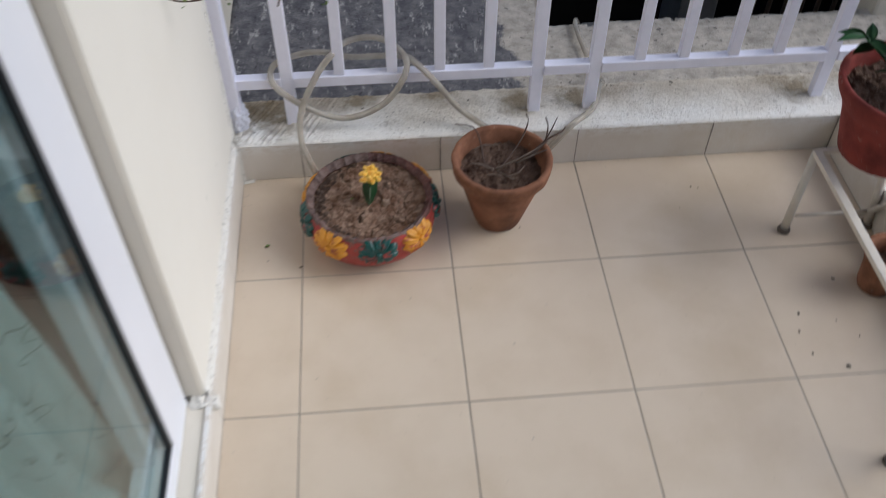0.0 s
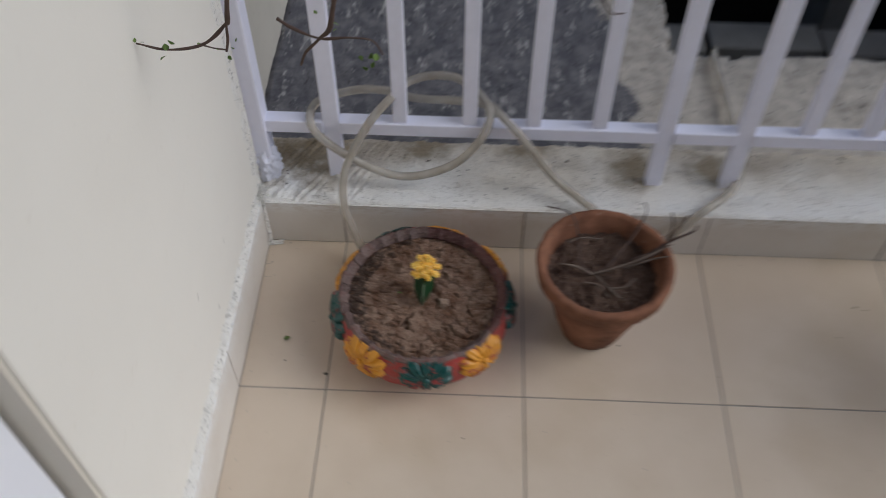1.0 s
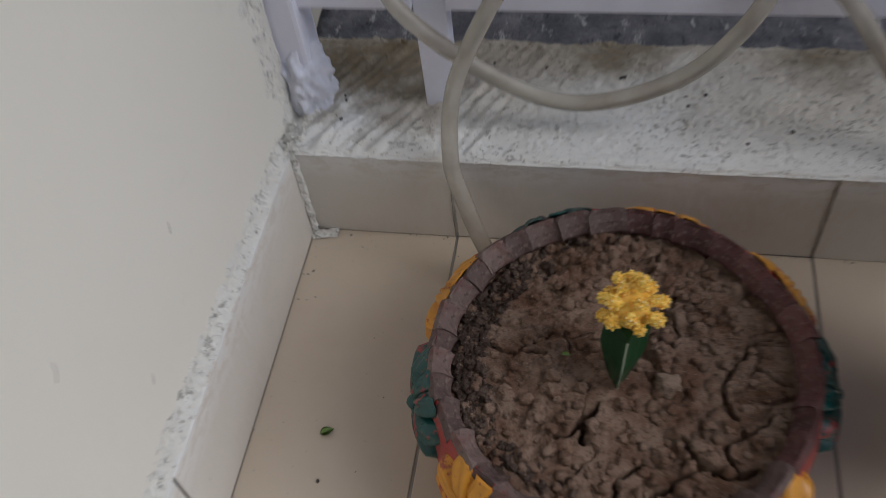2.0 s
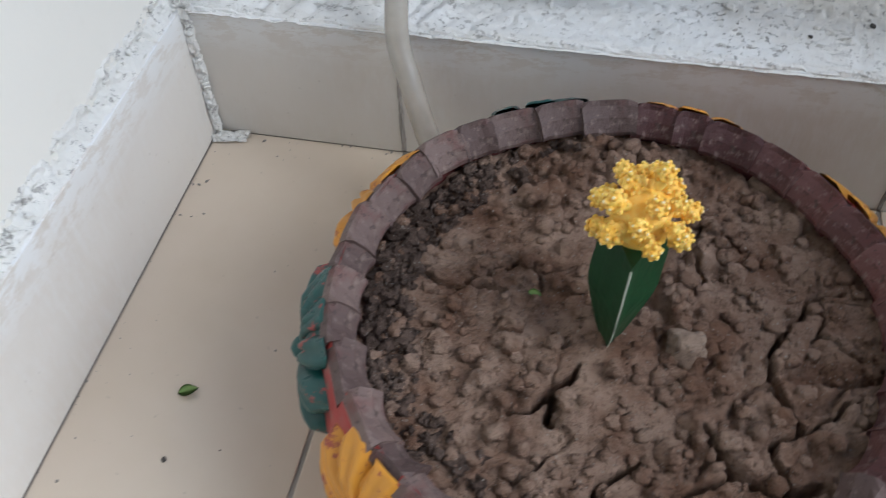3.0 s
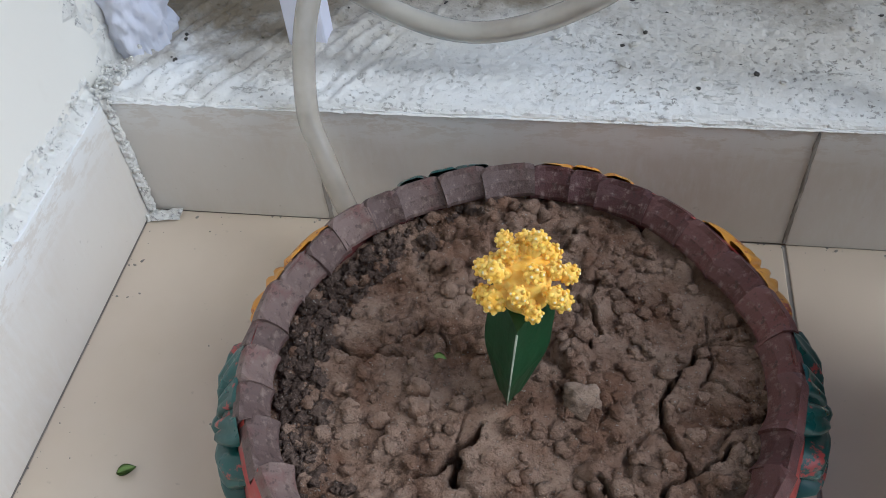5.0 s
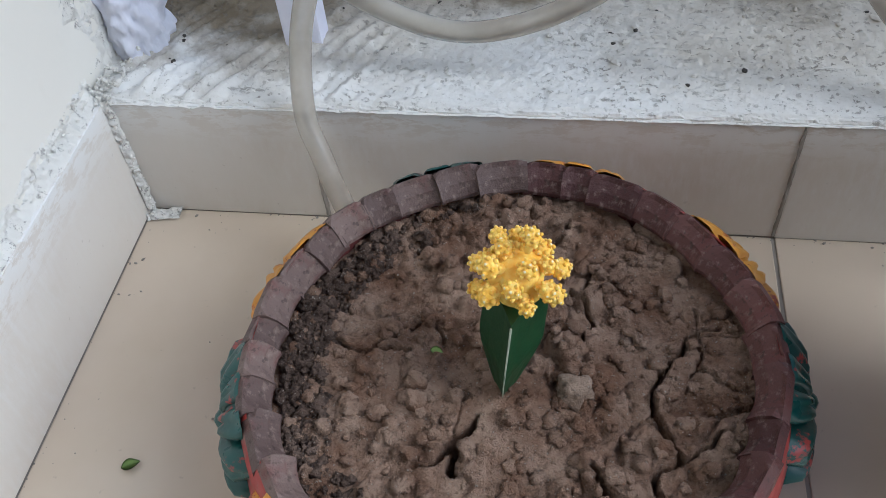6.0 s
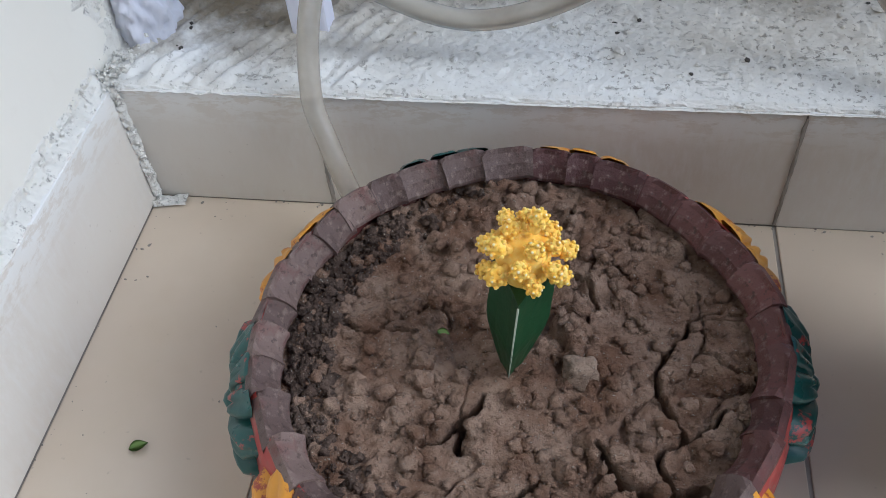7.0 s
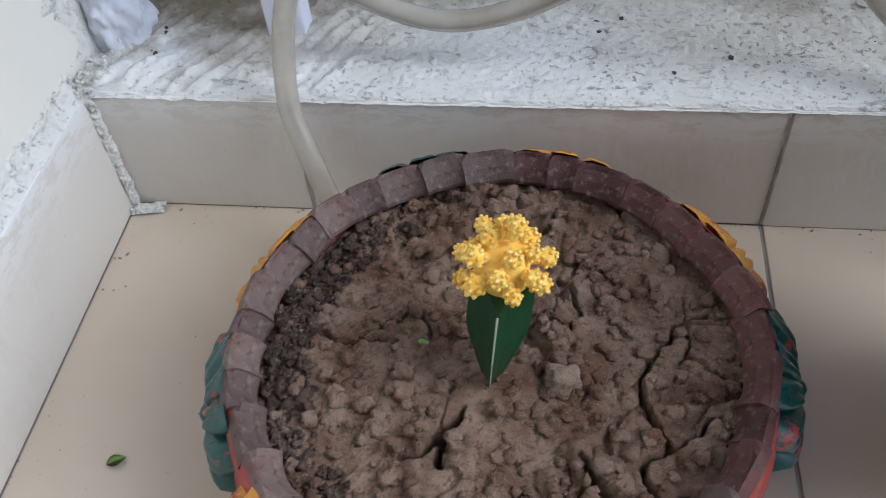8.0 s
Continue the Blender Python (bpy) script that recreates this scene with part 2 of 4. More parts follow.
RIM = rim_material("worn_rim_clay", (0.085, 0.053, 0.046), (0.175, 0.120, 0.102))
RIMRED = rim_material("worn_rim_maroon", (0.062, 0.022, 0.020), (0.150, 0.064, 0.054))
RIMIN = paint_material("maroon_paint", (0.095, 0.016, 0.014), (0.12, 0.075, 0.06), 0.60, 0.6, 0.6)
SOIL = soil_material("dry_soil", (0.44, 0.305, 0.222), (0.235, 0.132, 0.084))
CLOD = soil_material("soil_clods", (0.225, 0.158, 0.122), (0.115, 0.076, 0.058))
STONE = soil_material("pale_clod", (0.50, 0.37, 0.275), (0.36, 0.25, 0.18))
POTSOIL = soil_material("dark_soil", (0.19, 0.125, 0.092), (0.095, 0.060, 0.045))
CLAY = terracotta_material("terracotta", (0.28, 0.130, 0.074), (0.150, 0.064, 0.036))
CLAYRED = terracotta_material("red_clay", (0.24, 0.046, 0.036), (0.17, 0.036, 0.03))
HOSE = hose_material()
STOCK = plain_material("cactus_green", (0.012, 0.052, 0.017), 0.42, 0.45, 0.45, 120, 0.15)
RIDGE = plain_material("pale_ridge", (0.42, 0.45, 0.34), 0.6, 0.3, 0.4, 300)
CROWN = cactus_yellow()
SPINE = plain_material("pale_wart", (0.95, 0.82, 0.48), 0.6, 0.3, 0.3, 300)
TWIG = plain_material("dry_twig", (0.20, 0.155, 0.125), 0.9, 0.2, 0.7, 90, 0.4)
BARK = plain_material("branch_bark", (0.10, 0.068, 0.055), 0.85, 0.25, 0.6, 120, 0.4)
LEAF = plain_material("young_leaf", (0.17, 0.26, 0.06), 0.5, 0.4, 0.4, 90)
DARKLEAF = plain_material("glossy_leaf", (0.03, 0.11, 0.03), 0.35, 0.5, 0.5, 60, 0.3)
STAND = paint_material("stand_paint", (0.66, 0.61, 0.53), (0.26, 0.20, 0.16), 0.70, 0.45, 0.25)
RUBBER = plain_material("brown_foot", (0.12, 0.10, 0.085), 0.7, 0.3, 0.5, 90)
SCRATCH = plain_material("pencil_grey", (0.36, 0.34, 0.31), 0.9, 0.2, 0.3, 60)
SPECK = plain_material("dark_grit", (0.085, 0.075, 0.065), 0.9, 0.2, 0.5, 200)


# ---- mesh helpers ----
def part(name, bm, material, parent=None, label="", smooth=False):
    """One mesh object from a bmesh, under a thing or a part."""
    me = bpy.data.meshes.new(name)
    if smooth:
        for f in bm.faces:
            f.smooth = True
    bm.to_mesh(me)
    bm.free()
    me.materials.append(material)
    ob = new(name, me)
    if parent:
        ob.parent = parent
    if label:
        ob["label"] = label
    return ob


def thing(name, at, label, category, group="", kind=""):
    ob = new(name)
    ob.empty_display_size = 0.05
    ob.matrix_basis = at if isinstance(at, Matrix) else Matrix.Translation(at)
    return tagged(ob, label, category, group, kind)


def box(lo, hi, bevel=0.0, bm=None):
    bm = bm or bmesh.new()
    mid = [(a + b) / 2 for a, b in zip(lo, hi)]
    size = [b - a for a, b in zip(lo, hi)]
    made = bmesh.ops.create_cube(bm, size=1, matrix=Matrix.Translation(mid) @ Matrix.Diagonal((*size, 1)))
    if bevel:
        edges = list({e for v in made["verts"] for e in v.link_edges})
        bmesh.ops.bevel(bm, geom=edges, offset=bevel, segments=2, profile=0.6, affect="EDGES")
    return bm


def smooth_line(points, steps=8):
    """Points along a Catmull-Rom line through those given."""
    p = [Vector(q) for q in points]
    p = [p[0] * 2 - p[1]] + p + [p[-1] * 2 - p[-2]]
    out = []
    for k in range(1, len(p) - 2):
        for s in range(steps):
            u = s / steps
            a, b, c, d = p[k - 1 : k + 3]
            out.append(0.5 * ((2 * b) + (c - a) * u + (2 * a - 5 * b + 4 * c - d) * u * u + (3 * b - a - 3 * c + d) * u**3))
    return out + [p[-2]]


def tube(points, r0, r1=None, sides=10, steps=8, wobble=0.0, bm=None):
    """A round tube along a smooth line, tapering from r0 to r1, with closed ends."""
    bm = bm or bmesh.new()
    line = smooth_line(points, steps) if steps > 1 else [Vector(p) for p in points]
    r1 = r0 if r1 is None else r1
    rings, side = [], None
    for k, p in enumerate(line):
        ahead = (line[min(k + 1, len(line) - 1)] - line[max(k - 1, 0)]).normalized()
        if side is None:
            side = ahead.orthogonal().normalized()
        side = (side - ahead * side.dot(ahead)).normalized()
        up = ahead.cross(side)
        r = r0 + (r1 - r0) * k / (len(line) - 1)
        r *= 1 + wobble * noise.noise(p * 60)
        rings.append([bm.verts.new(p + r * (math.cos(a) * side + math.sin(a) * up)) for a in (2 * math.pi * n / sides for n in range(sides))])
    for a, b in zip(rings, rings[1:]):
        for n in range(sides):
            bm.faces.new((a[n], a[(n + 1) % sides], b[(n + 1) % sides], b[n]))
    bm.faces.new(rings[0][::-1])
    bm.faces.new(rings[-1])
    return bm


def lathe(profile, sides=72, shape=None, bm=None):
    """A turned form from (radius, height) pairs; shape(angle, r, z) may alter a radius."""
    bm = bm or bmesh.new()
    rings = []
    for r, z in profile:
        ring = []
        for n in range(sides):
            a = 2 * math.pi * n / sides
            q = shape(a, r, z) if shape else r
            ring.append(bm.verts.new((q * math.cos(a), q * math.sin(a), z)))
        rings.append(ring)
    for a, b in zip(rings, rings[1:]):
        for n in range(sides):
            bm.faces.new((a[n], a[(n + 1) % sides], b[(n + 1) % sides], b[n]))
    return bm


def sheet(x0, x1, y0, y1, step, height, bm=None):
    """A level sheet with height(x, y) at each of its points."""
    bm = bm or bmesh.new()
    nx, ny = max(1, round((x1 - x0) / step)), max(1, round((y1 - y0) / step))
    rows = []
    for j in range(ny + 1):
        y = y0 + (y1 - y0) * j / ny
        rows.append([bm.verts.new((x, y, height(x, y))) for x in (x0 + (x1 - x0) * i / nx for i in range(nx + 1))])
    for a, b in zip(rows, rows[1:]):
        for i in range(nx):
            bm.faces.new((a[i], a[i + 1], b[i + 1], b[i]))
    return bm


def lump(bm, at, size, level=2, rough=0.25, seed=0.0, turn=0.0):
    """An uneven pebble or clod."""
    made = bmesh.ops.create_icosphere(bm, subdivisions=level, radius=1.0)
    m = Matrix.Rotation(turn, 3, "Z")
    for v in made["verts"]:
        d = v.co.copy()
        d *= 1 + rough * noise.noise(d * 1.6 + Vector((seed, seed * 0.7, 3.1)))
        v.co = Vector(at) + m @ Vector((d.x * size[0], d.y * size[1], d.z * size[2]))


def rough_strip(points, width, thick, step=0.003, seed=0.0):
    """An uneven ridge of squeezed plaster along a straight line."""
    a, b = Vector(points[0]), Vector(points[1])
    n = max(4, round((b - a).length / step))
    bm = bmesh.new()
    ahead = (b - a).normalized()
    side = ahead.orthogonal().normalized()
    up = ahead.cross(side)
    rings = []
    for k in range(n + 1):
        p = a.lerp(b, k / n)
        ring = []
        for s in range(10):
            t = 2 * math.pi * s / 10
            w = 1 + 0.55 * noise.noise(p * 90 + Vector((s * 0.7, seed, 0))) + 0.35 * noise.noise(p * 260 + Vector((0, s * 1.3, seed)))
            if abs(k - n / 2) == n / 2:
                w *= 0.3
            ring.append(bm.verts.new(p + w * (width * math.cos(t) * side + thick * math.sin(t) * up)))
        rings.append(ring)
    for r, q in zip(rings, rings[1:]):
        for s in range(10):
            bm.faces.new((r[s], r[(s + 1) % 10], q[(s + 1) % 10], q[s]))
    bm.faces.new(rings[0][::-1])
    bm.faces.new(rings[-1])
    return bm


# ---- plan ----
WALL_X, SKIRT_X, RIGHT_X = -0.141, -0.132, 1.184   # faces of the wall, its skirting and the far parapet
WALL_END, BACK_Y, TOP_Z = -0.612, -2.6, 2.75       # where the wall stops beside the door
X_JOINTS = (SKIRT_X, 0.0, 0.3, 0.6, 0.9, RIGHT_X)
Y_JOINTS = (0.0, -0.288, -0.601, -0.913, -1.225, -1.537, -1.849, -2.161, -2.473, BACK_Y)

# ---- structure ----
floor = tagged(part("floor", box((-0.3, BACK_Y - 0.1, -0.14), (RIGHT_X + 0.16, SILL_Y, -0.0012)), GROUT), "beige ceramic floor tiles with dark grout joints", "floor", kind="structure")
wall_west = thing("wall_west", (0, 0, 0), "smooth cream painted balcony wall with chipped lower edge", "wall", kind="structure")
part("wall_face", box((-0.33, WALL_END, 0.10), (WALL_X, 0.052, TOP_Z), 0.004), WALL, wall_west)
part("reveal", box((-0.30, WALL_END - 0.004, 0.104), (WALL_X - 0.006, WALL_END, 2.2)), REVEAL, wall_west, "yellowed painted door reveal")
part("door_head", box((-0.33, BACK_Y, 2.2), (WALL_X, WALL_END - 0.005, TOP_Z)), WALL, wall_west)
tagged(part("wall_outside", box((-0.40, 0.06, -0.3), (-0.205, 2.4, TOP_Z), 0.004), OUTWALL), "weathered cream outer wall beyond the railing", "wall", kind="structure")
tagged(part("wall_south", box((-0.4, BACK_Y - 0.15, -0.1), (RIGHT_X + 0.2, BACK_Y, TOP_Z)), WALL), "plain cream back wall of the balcony", "wall", kind="structure")


def sill_height(x, y):
    p = Vector((x, y, 0))
    q = Vector((x * 0.5 + y * 0.9, y * 0.5 - x * 0.9, 0))
    calm = min(1.0, 0.25 + max(0.0, y) / 0.022)
    near = max(0.0, 1 - (x + 0.13) / 0.26) * (0.45 + 1.1 * max(-0.3, noise.noise(p * 18)))
    z = 0.0014 * noise.noise(p * 30) + 0.0009 * noise.noise(p * 95) + 0.0020 * noise.noise(p * 260)
    z += near * (0.0140 * noise.noise(Vector((q.x * 14, q.y * 165, 2))) + 0.002)
    z = SILL_Z + calm * z
    if y > SILL_Y - 0.012:
        z -= 0.5 * (y - SILL_Y + 0.012)
    if y < 0.004:
        z -= 0.003
    return z


# overhang out of view, added to shade the floor away from the parapet
tagged(part("ceiling", box((-0.4, BACK_Y - 0.15, TOP_Z), (RIGHT_X + 0.2, -0.40, TOP_Z + 0.12)), WALL), "unseen cream overhang, added to shade the inner floor", "ceiling", kind="structure")
parapet_north = thing("parapet_north", (0, 0, 0), "low parapet with rough whitish plaster top", "parapet", kind="structure")
part("parapet_core", box((WALL_X - 0.07, 0.009, -0.14), (RIGHT_X + 0.30, SILL_Y - 0.004, 0.090)), SILL, parapet_north)
part("joint_backing", box((SKIRT_X - 0.008, 0.0012, -0.001), (RIGHT_X + 0.008, 0.0088, 0.094)), GROUT, parapet_north)
part("sill_top", sheet(WALL_X - 0.07, RIGHT_X + 0.30, -0.0015, SILL_Y, 0.0021, sill_height), SILL, parapet_north, "rough trowelled plaster, stained brown at the back", True)
part("sill_edge", rough_strip(((SKIRT_X, 0.0035, 0.0965), (RIGHT_X, 0.0035, 0.0965)), 0.0026, 0.0030, 0.0022, 4.0), SILL, parapet_north)
part("sill_back_edge", rough_strip(((WALL_X - 0.07, SILL_Y - 0.002, 0.088), (RIGHT_X + 0.3, SILL_Y - 0.002, 0.088)), 0.007, 0.009, 0.005, 9.0), SILL, parapet_north)
parapet_east = thing("parapet_east", (0, 0, 0), "low side parapet with plaster top", "parapet", kind="structure")
part("parapet_core", box((RIGHT_X + 0.009, BACK_Y, -0.14), (RIGHT_X + 0.15, -0.003, 0.098), 0.003), SILL, parapet_east)

threshold = thing("threshold", (0, 0, 0), "cement ledge under the glass door", "threshold", kind="structure")
part("ledge", box((-0.33, BACK_Y, -0.1), (SKIRT_X - 0.009, WALL_END - 0.001, 0.094), 0.003), REVEAL, threshold)
bm = bmesh.new()
lump(bm, (-0.146, WALL_END - 0.010, 0.088), (0.026, 0.016, 0.016), 4, 0.8, 3.0)
part("mortar_lump", bm, BEAD, threshold, "crumbly grey mortar lump", True)
part("patch", rough_strip(((SKIRT_X - 0.010, WALL_END - 0.004, 0.088), (-0.17, WALL_END - 0.004, 0.09)), 0.016, 0.010, 0.003, 2.0), BEAD, threshold, "crumbly grey mortar patch")

rng = random.Random(11)
bm = bmesh.new()
for k in range(420):
    x, y = rng.uniform(-0.12, 0.75), 0.004 + 0.145 * rng.random() ** 0.7
    q = 0.0006 + 0.0026 * rng.random() ** 4
    lump(bm, (x, y, sill_height(x, y) + q * 0.1), (q * rng.uniform(0.8, 1.8), q, q * 0.6), 1, 0.6, k, rng.uniform(0, 3))
tagged(part("plaster_crumbs", bm, SILL), "small plaster crumbs stuck on the rough parapet top", "plaster", kind="stuff")
bm = bmesh.new()
for k in range(90):
    x, y = rng.uniform(-0.12, 0.9), 0.02 + 0.12 * rng.random() ** 0.6
    q = 0.0006 + 0.0018 * rng.random() ** 3
    lump(bm, (x, y, sill_height(x, y)), (q * rng.uniform(0.8, 2.2), q, q * 0.5), 1, 0.6, k, rng.uniform(0, 3))
tagged(part("dirt_specks", bm, SPECK), "dark specks of dirt on the parapet top", "dirt", kind="stuff")

# squeezed and chipped plaster where wall, skirting and parapet meet
trim = thing("trim", (0, 0, 0), "chipped white plaster seam above the skirting", "trim", kind="structure")


def plaster_band(a, b, across, out, relief, step=0.0016, seed=0.0, lead=(0, 0, 0)):
    """A smeared, chipped layer of plaster from a to b, its width along across, its relief along out."""
    a, b, across, out = Vector(a), Vector(b), Vector(across), Vector(out)
    lead = Vector(lead)
    n, m = round((b - a).length / step), max(6, round(across.length / step))
    bm, rows = bmesh.new(), []
    for i in range(n + 1):
        p = a.lerp(b, i / n)
        ragged_edge = 1 + 0.35 * noise.noise(p * 45 + Vector((seed, 0, 0))) + 0.25 * noise.noise(p * 160 + Vector((seed, 3, 0)))
        row = []
        for j in range(m + 1):
            v = j / m
            c = p + lead * min(1.0, v / 0.4) + across * v * ragged_edge
            s = c * 60 + Vector((seed, seed, 0))
            long = (b - a).normalized()
            s2 = (c + long * (c.dot(long)) * -0.75) * 420 + Vector((0, seed, seed))
            h = 0.5 + 0.6 * noise.noise(s) + 0.8 * noise.noise(s2) + 0.7 * noise.noise(c * 330) + 0.5 * noise.noise(c * 700)
            if noise.noise(c * 130 + Vector((seed, 2, 7))) + 0.4 * noise.noise(s2 * 0.6) > 0.32:
                h -= 0.9
            h = max(h, -0.7) * min(1.0, 2.5 * (1 - v), 0.35 + 5 * v) - 0.3 * (1 - min(1.0, 5 * (1 - v)))
            row.append(bm.verts.new(c + out * relief * h))
        rows.append(row)
    for p, q in zip(rows, rows[1:]):
        for j in range(m):
            bm.faces.new((p[j], p[j + 1], q[j + 1], q[j]))
    bmesh.ops.recalc_face_normals(bm, faces=bm.faces)
    return bm


part("seam", plaster_band((SKIRT_X - 0.001, WALL_END, 0.0985), (SKIRT_X - 0.001, 0.004, 0.0985), (0, 0, 0.017), (0.9, 0, 0.3), 0.0026, 0.0012, 1.0, (-0.0080, 0, 0.002)), BEAD, trim, "", True)
part("corner_seam", plaster_band((SKIRT_X + 0.0003, -0.0070, 0.0), (SKIRT_X + 0.0003, -0.0055, 0.102), (0.0042, 0.0046, 0.0), (0.7, -0.7, 0), 0.0028, 0.0008, 5.0), BEAD, trim, "", True)
part("foot_blob", plaster_band((SKIRT_X, -0.014, 0.0008), (SKIRT_X + 0.024, -0.010, 0.0008), (0.001, 0.011, 0.003), (0, -0.3, 0.9), 0.0032, 0.0009, 7.0), BEAD, trim, "", True)
part("upright_seam", plaster_band((WALL_X, 0.050, 0.098), (WALL_X, 0.050, 0.52), (0.0, -0.040, 0.0), (1, 0, 0), 0.0017, 0.0014, 3.0), BEAD, trim, "", True)
rng = random.Random(31)
bm = bmesh.new()
for k in range(900):
    q = 0.0004 + 0.0016 * rng.random() ** 3
    if k % 3 == 0:
        at = (SKIRT_X + 0.001 + rng.random() * 0.003, -0.001 - rng.random() * 0.004, rng.uniform(0.002, 0.100))
    elif k % 3 == 1:
        h = rng.random()
        at = (WALL_X + 0.0075 * (1 - h), rng.uniform(-0.62, 0.0), 0.100 + 0.014 * h)
    else:
        h = rng.random() ** 2
        at = (WALL_X + 0.002 + 0.030 * h * rng.random(), rng.uniform(-0.004, 0.03), 0.100 + 0.02 * h * rng.random())
    lump(bm, at, (q, q * rng.uniform(0.7, 1.8), q), 1, 0.8, k, rng.uniform(0, 3))
part("plaster_bits", bm, BEAD, trim, "crumbly white plaster bits")
for x in X_JOINTS[1:-1]:
    part("grout_line", rough_strip(((x, 0.0008, 0.0), (x + 0.0004, 0.0008, 0.094)), 0.0018, 0.0013, 0.0016, x * 9), GROUT, trim)


def slab_height(x, y):
    p = Vector((x, y, 0.3))
    return 0.0 + 0.006 * noise.noise(p * 9) + 0.004 * noise.noise(p * 38) + 0.003 * noise.noise(p * 95)


def ragged(v, seed):
    return 0.010 * noise.noise(Vector((v * 14, seed, 0))) + 0.006 * noise.noise(Vector((v * 60, seed, 1)))


# slab past HOLE_FAR is unseen, added to keep light out of the shaft
HOLE_X, HOLE_Y, HOLE_FAR = 0.614, 0.527, 1.7
slab = thing("slab_outside", (0, 0, 0), "rough stained concrete slab outside the railing", "concrete slab", kind="structure")
bm = sheet(-0.205, 3.2, SILL_Y - 0.01, 2.4, 0.0125, slab_height)
gone = [f for f in bm.faces if HOLE_X + ragged(f.calc_center_median().y, 3) < f.calc_center_median().x < 2.6 and HOLE_Y + ragged(f.calc_center_median().x, 8) < f.calc_center_median().y < HOLE_FAR]
bmesh.ops.delete(bm, geom=gone, context="FACES")
rim = [e for e in bm.edges if e.is_boundary]
made = bmesh.ops.extrude_edge_only(bm, edges=rim)
for v in made["geom"]:
    if isinstance(v, bmesh.types.BMVert):
        v.co.z -= 0.13
part("slab", bm, SLAB, slab, "", True)

# the space that shows below the slab; near-black walls stand in for its shade
shaft = thing("shaft", (0, 0, 0), "stairwell below the slab opening, its shade coloured near-black", "stairwell", kind="structure")
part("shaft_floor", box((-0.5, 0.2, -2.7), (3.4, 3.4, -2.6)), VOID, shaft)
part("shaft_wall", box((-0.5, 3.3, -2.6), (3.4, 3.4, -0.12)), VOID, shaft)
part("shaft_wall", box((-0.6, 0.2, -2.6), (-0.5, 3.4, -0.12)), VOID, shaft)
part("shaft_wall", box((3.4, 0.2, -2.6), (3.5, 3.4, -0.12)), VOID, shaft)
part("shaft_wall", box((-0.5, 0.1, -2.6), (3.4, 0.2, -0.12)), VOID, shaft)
for x0, x1, y0, y1, z in ((0.70, 1.10, 1.80, 1.96, -1.0), (1.12, 1.55, 1.82, 1.98, -1.0), (1.57, 2.3, 1.82, 1.98, -1.02)):
    part("shaft_ledge", box((x0, y0, z - 0.5), (x1, y1, z), 0.008), DIM, shaft, "dim grey concrete ledge")
part("shaft_pillar", box((1.60, 2.05, -2.6), (1.78, 2.3, -0.14), 0.01), DIM, shaft, "dim grey concrete pillar")
grille = thing("stair_railing", (1.95, 2.05, -1.0), "dark brown stair railing in the stairwell", "railing")
for k in range(9):
    part("bar", tube([(0.08 * k, 0, -0.6 + 0.05 * k), (0.08 * k, 0, 0.25 + 0.05 * k)], 0.012, 0.012, 8, 1), GRILLE, grille)
part("handrail", tube([(-0.05, 0, 0.22), (0.70, 0, 0.69)], 0.02, 0.02, 8, 1), GRILLE, grille)
part("foot_rail", tube([(-0.05, 0, -0.63), (0.70, 0, -0.16)], 0.02, 0.02, 8, 1), GRILLE, grille)

pillar = tagged(part("pillar", box((1.50, 0.50, -0.05), (1.85, 0.95, TOP_Z), 0.01), OUTWALL), "weathered cream pillar on the outer slab", "pillar", kind="structure")

# faint scratches on the painted wall
for y, z, dy, dz in ((-0.30, 0.24, 0.006, 0.010), (-0.17, 0.20, 0.003, 0.008), (-0.25, 0.15, 0.004, 0.007)):
    part("scratch", tube([(WALL_X, y, z), (WALL_X + 0.0001, y + dy * 0.6, z + dz * 0.4), (WALL_X, y + dy, z + dz)], 0.0003, 0.0002, 5, 3), SCRATCH, wall_west)

# ---- railing ----
railing = thing("railing", (0, 0.072, SILL_Z), "lilac-white painted steel railing on the parapet", "railing")
POSTS = (-0.014, 0.511, 0.634, 1.150)
BARS = (0.095, 0.204, 0.304, 0.407, 0.729, 0.823, 0.931, 1.030)
for x in POSTS:
    part("post", box((x - 0.0130, -0.0095, -0.004), (x + 0.0130, 0.0095, 0.95), 0.002), RAIL, railing)
for x in BARS:
    part("bar", box((x - 0.0112, -0.0085, 0.1225), (x + 0.0112, 0.0085, 0.95), 0.002), RAIL, railing)
for a, b in zip((-0.150, *POSTS), (*POSTS, 1.42)):
    part("bottom_rail", box((a + 0.0130, -0.0125, 0.0985), (b - 0.0130, 0.0115, 0.1225), 0.002), RAIL, railing)
part("top_rail", box((-0.12, -0.02, 0.95), (1.42, 0.02, 0.99), 0.003), RAIL, railing)
part("end_post", box((-0.146, -0.020, -0.004), (-0.118, 0.016, 0.99), 0.004), RAIL, railing)
bm = bmesh.new()
lump(bm, (-0.133, -0.008, 0.012), (0.022, 0.022, 0.062), 5, 0.3, 4.0)
for v in bm.verts:
    v.co += v.normal * (0.005 * noise.noise(v.co * 90) + 0.0040 * noise.noise(v.co * 240) + 0.0020 * noise.noise(v.co * 600))
part("plaster_foot", bm, LUMP, railing, "lumpy lilac plaster round the post foot", True)

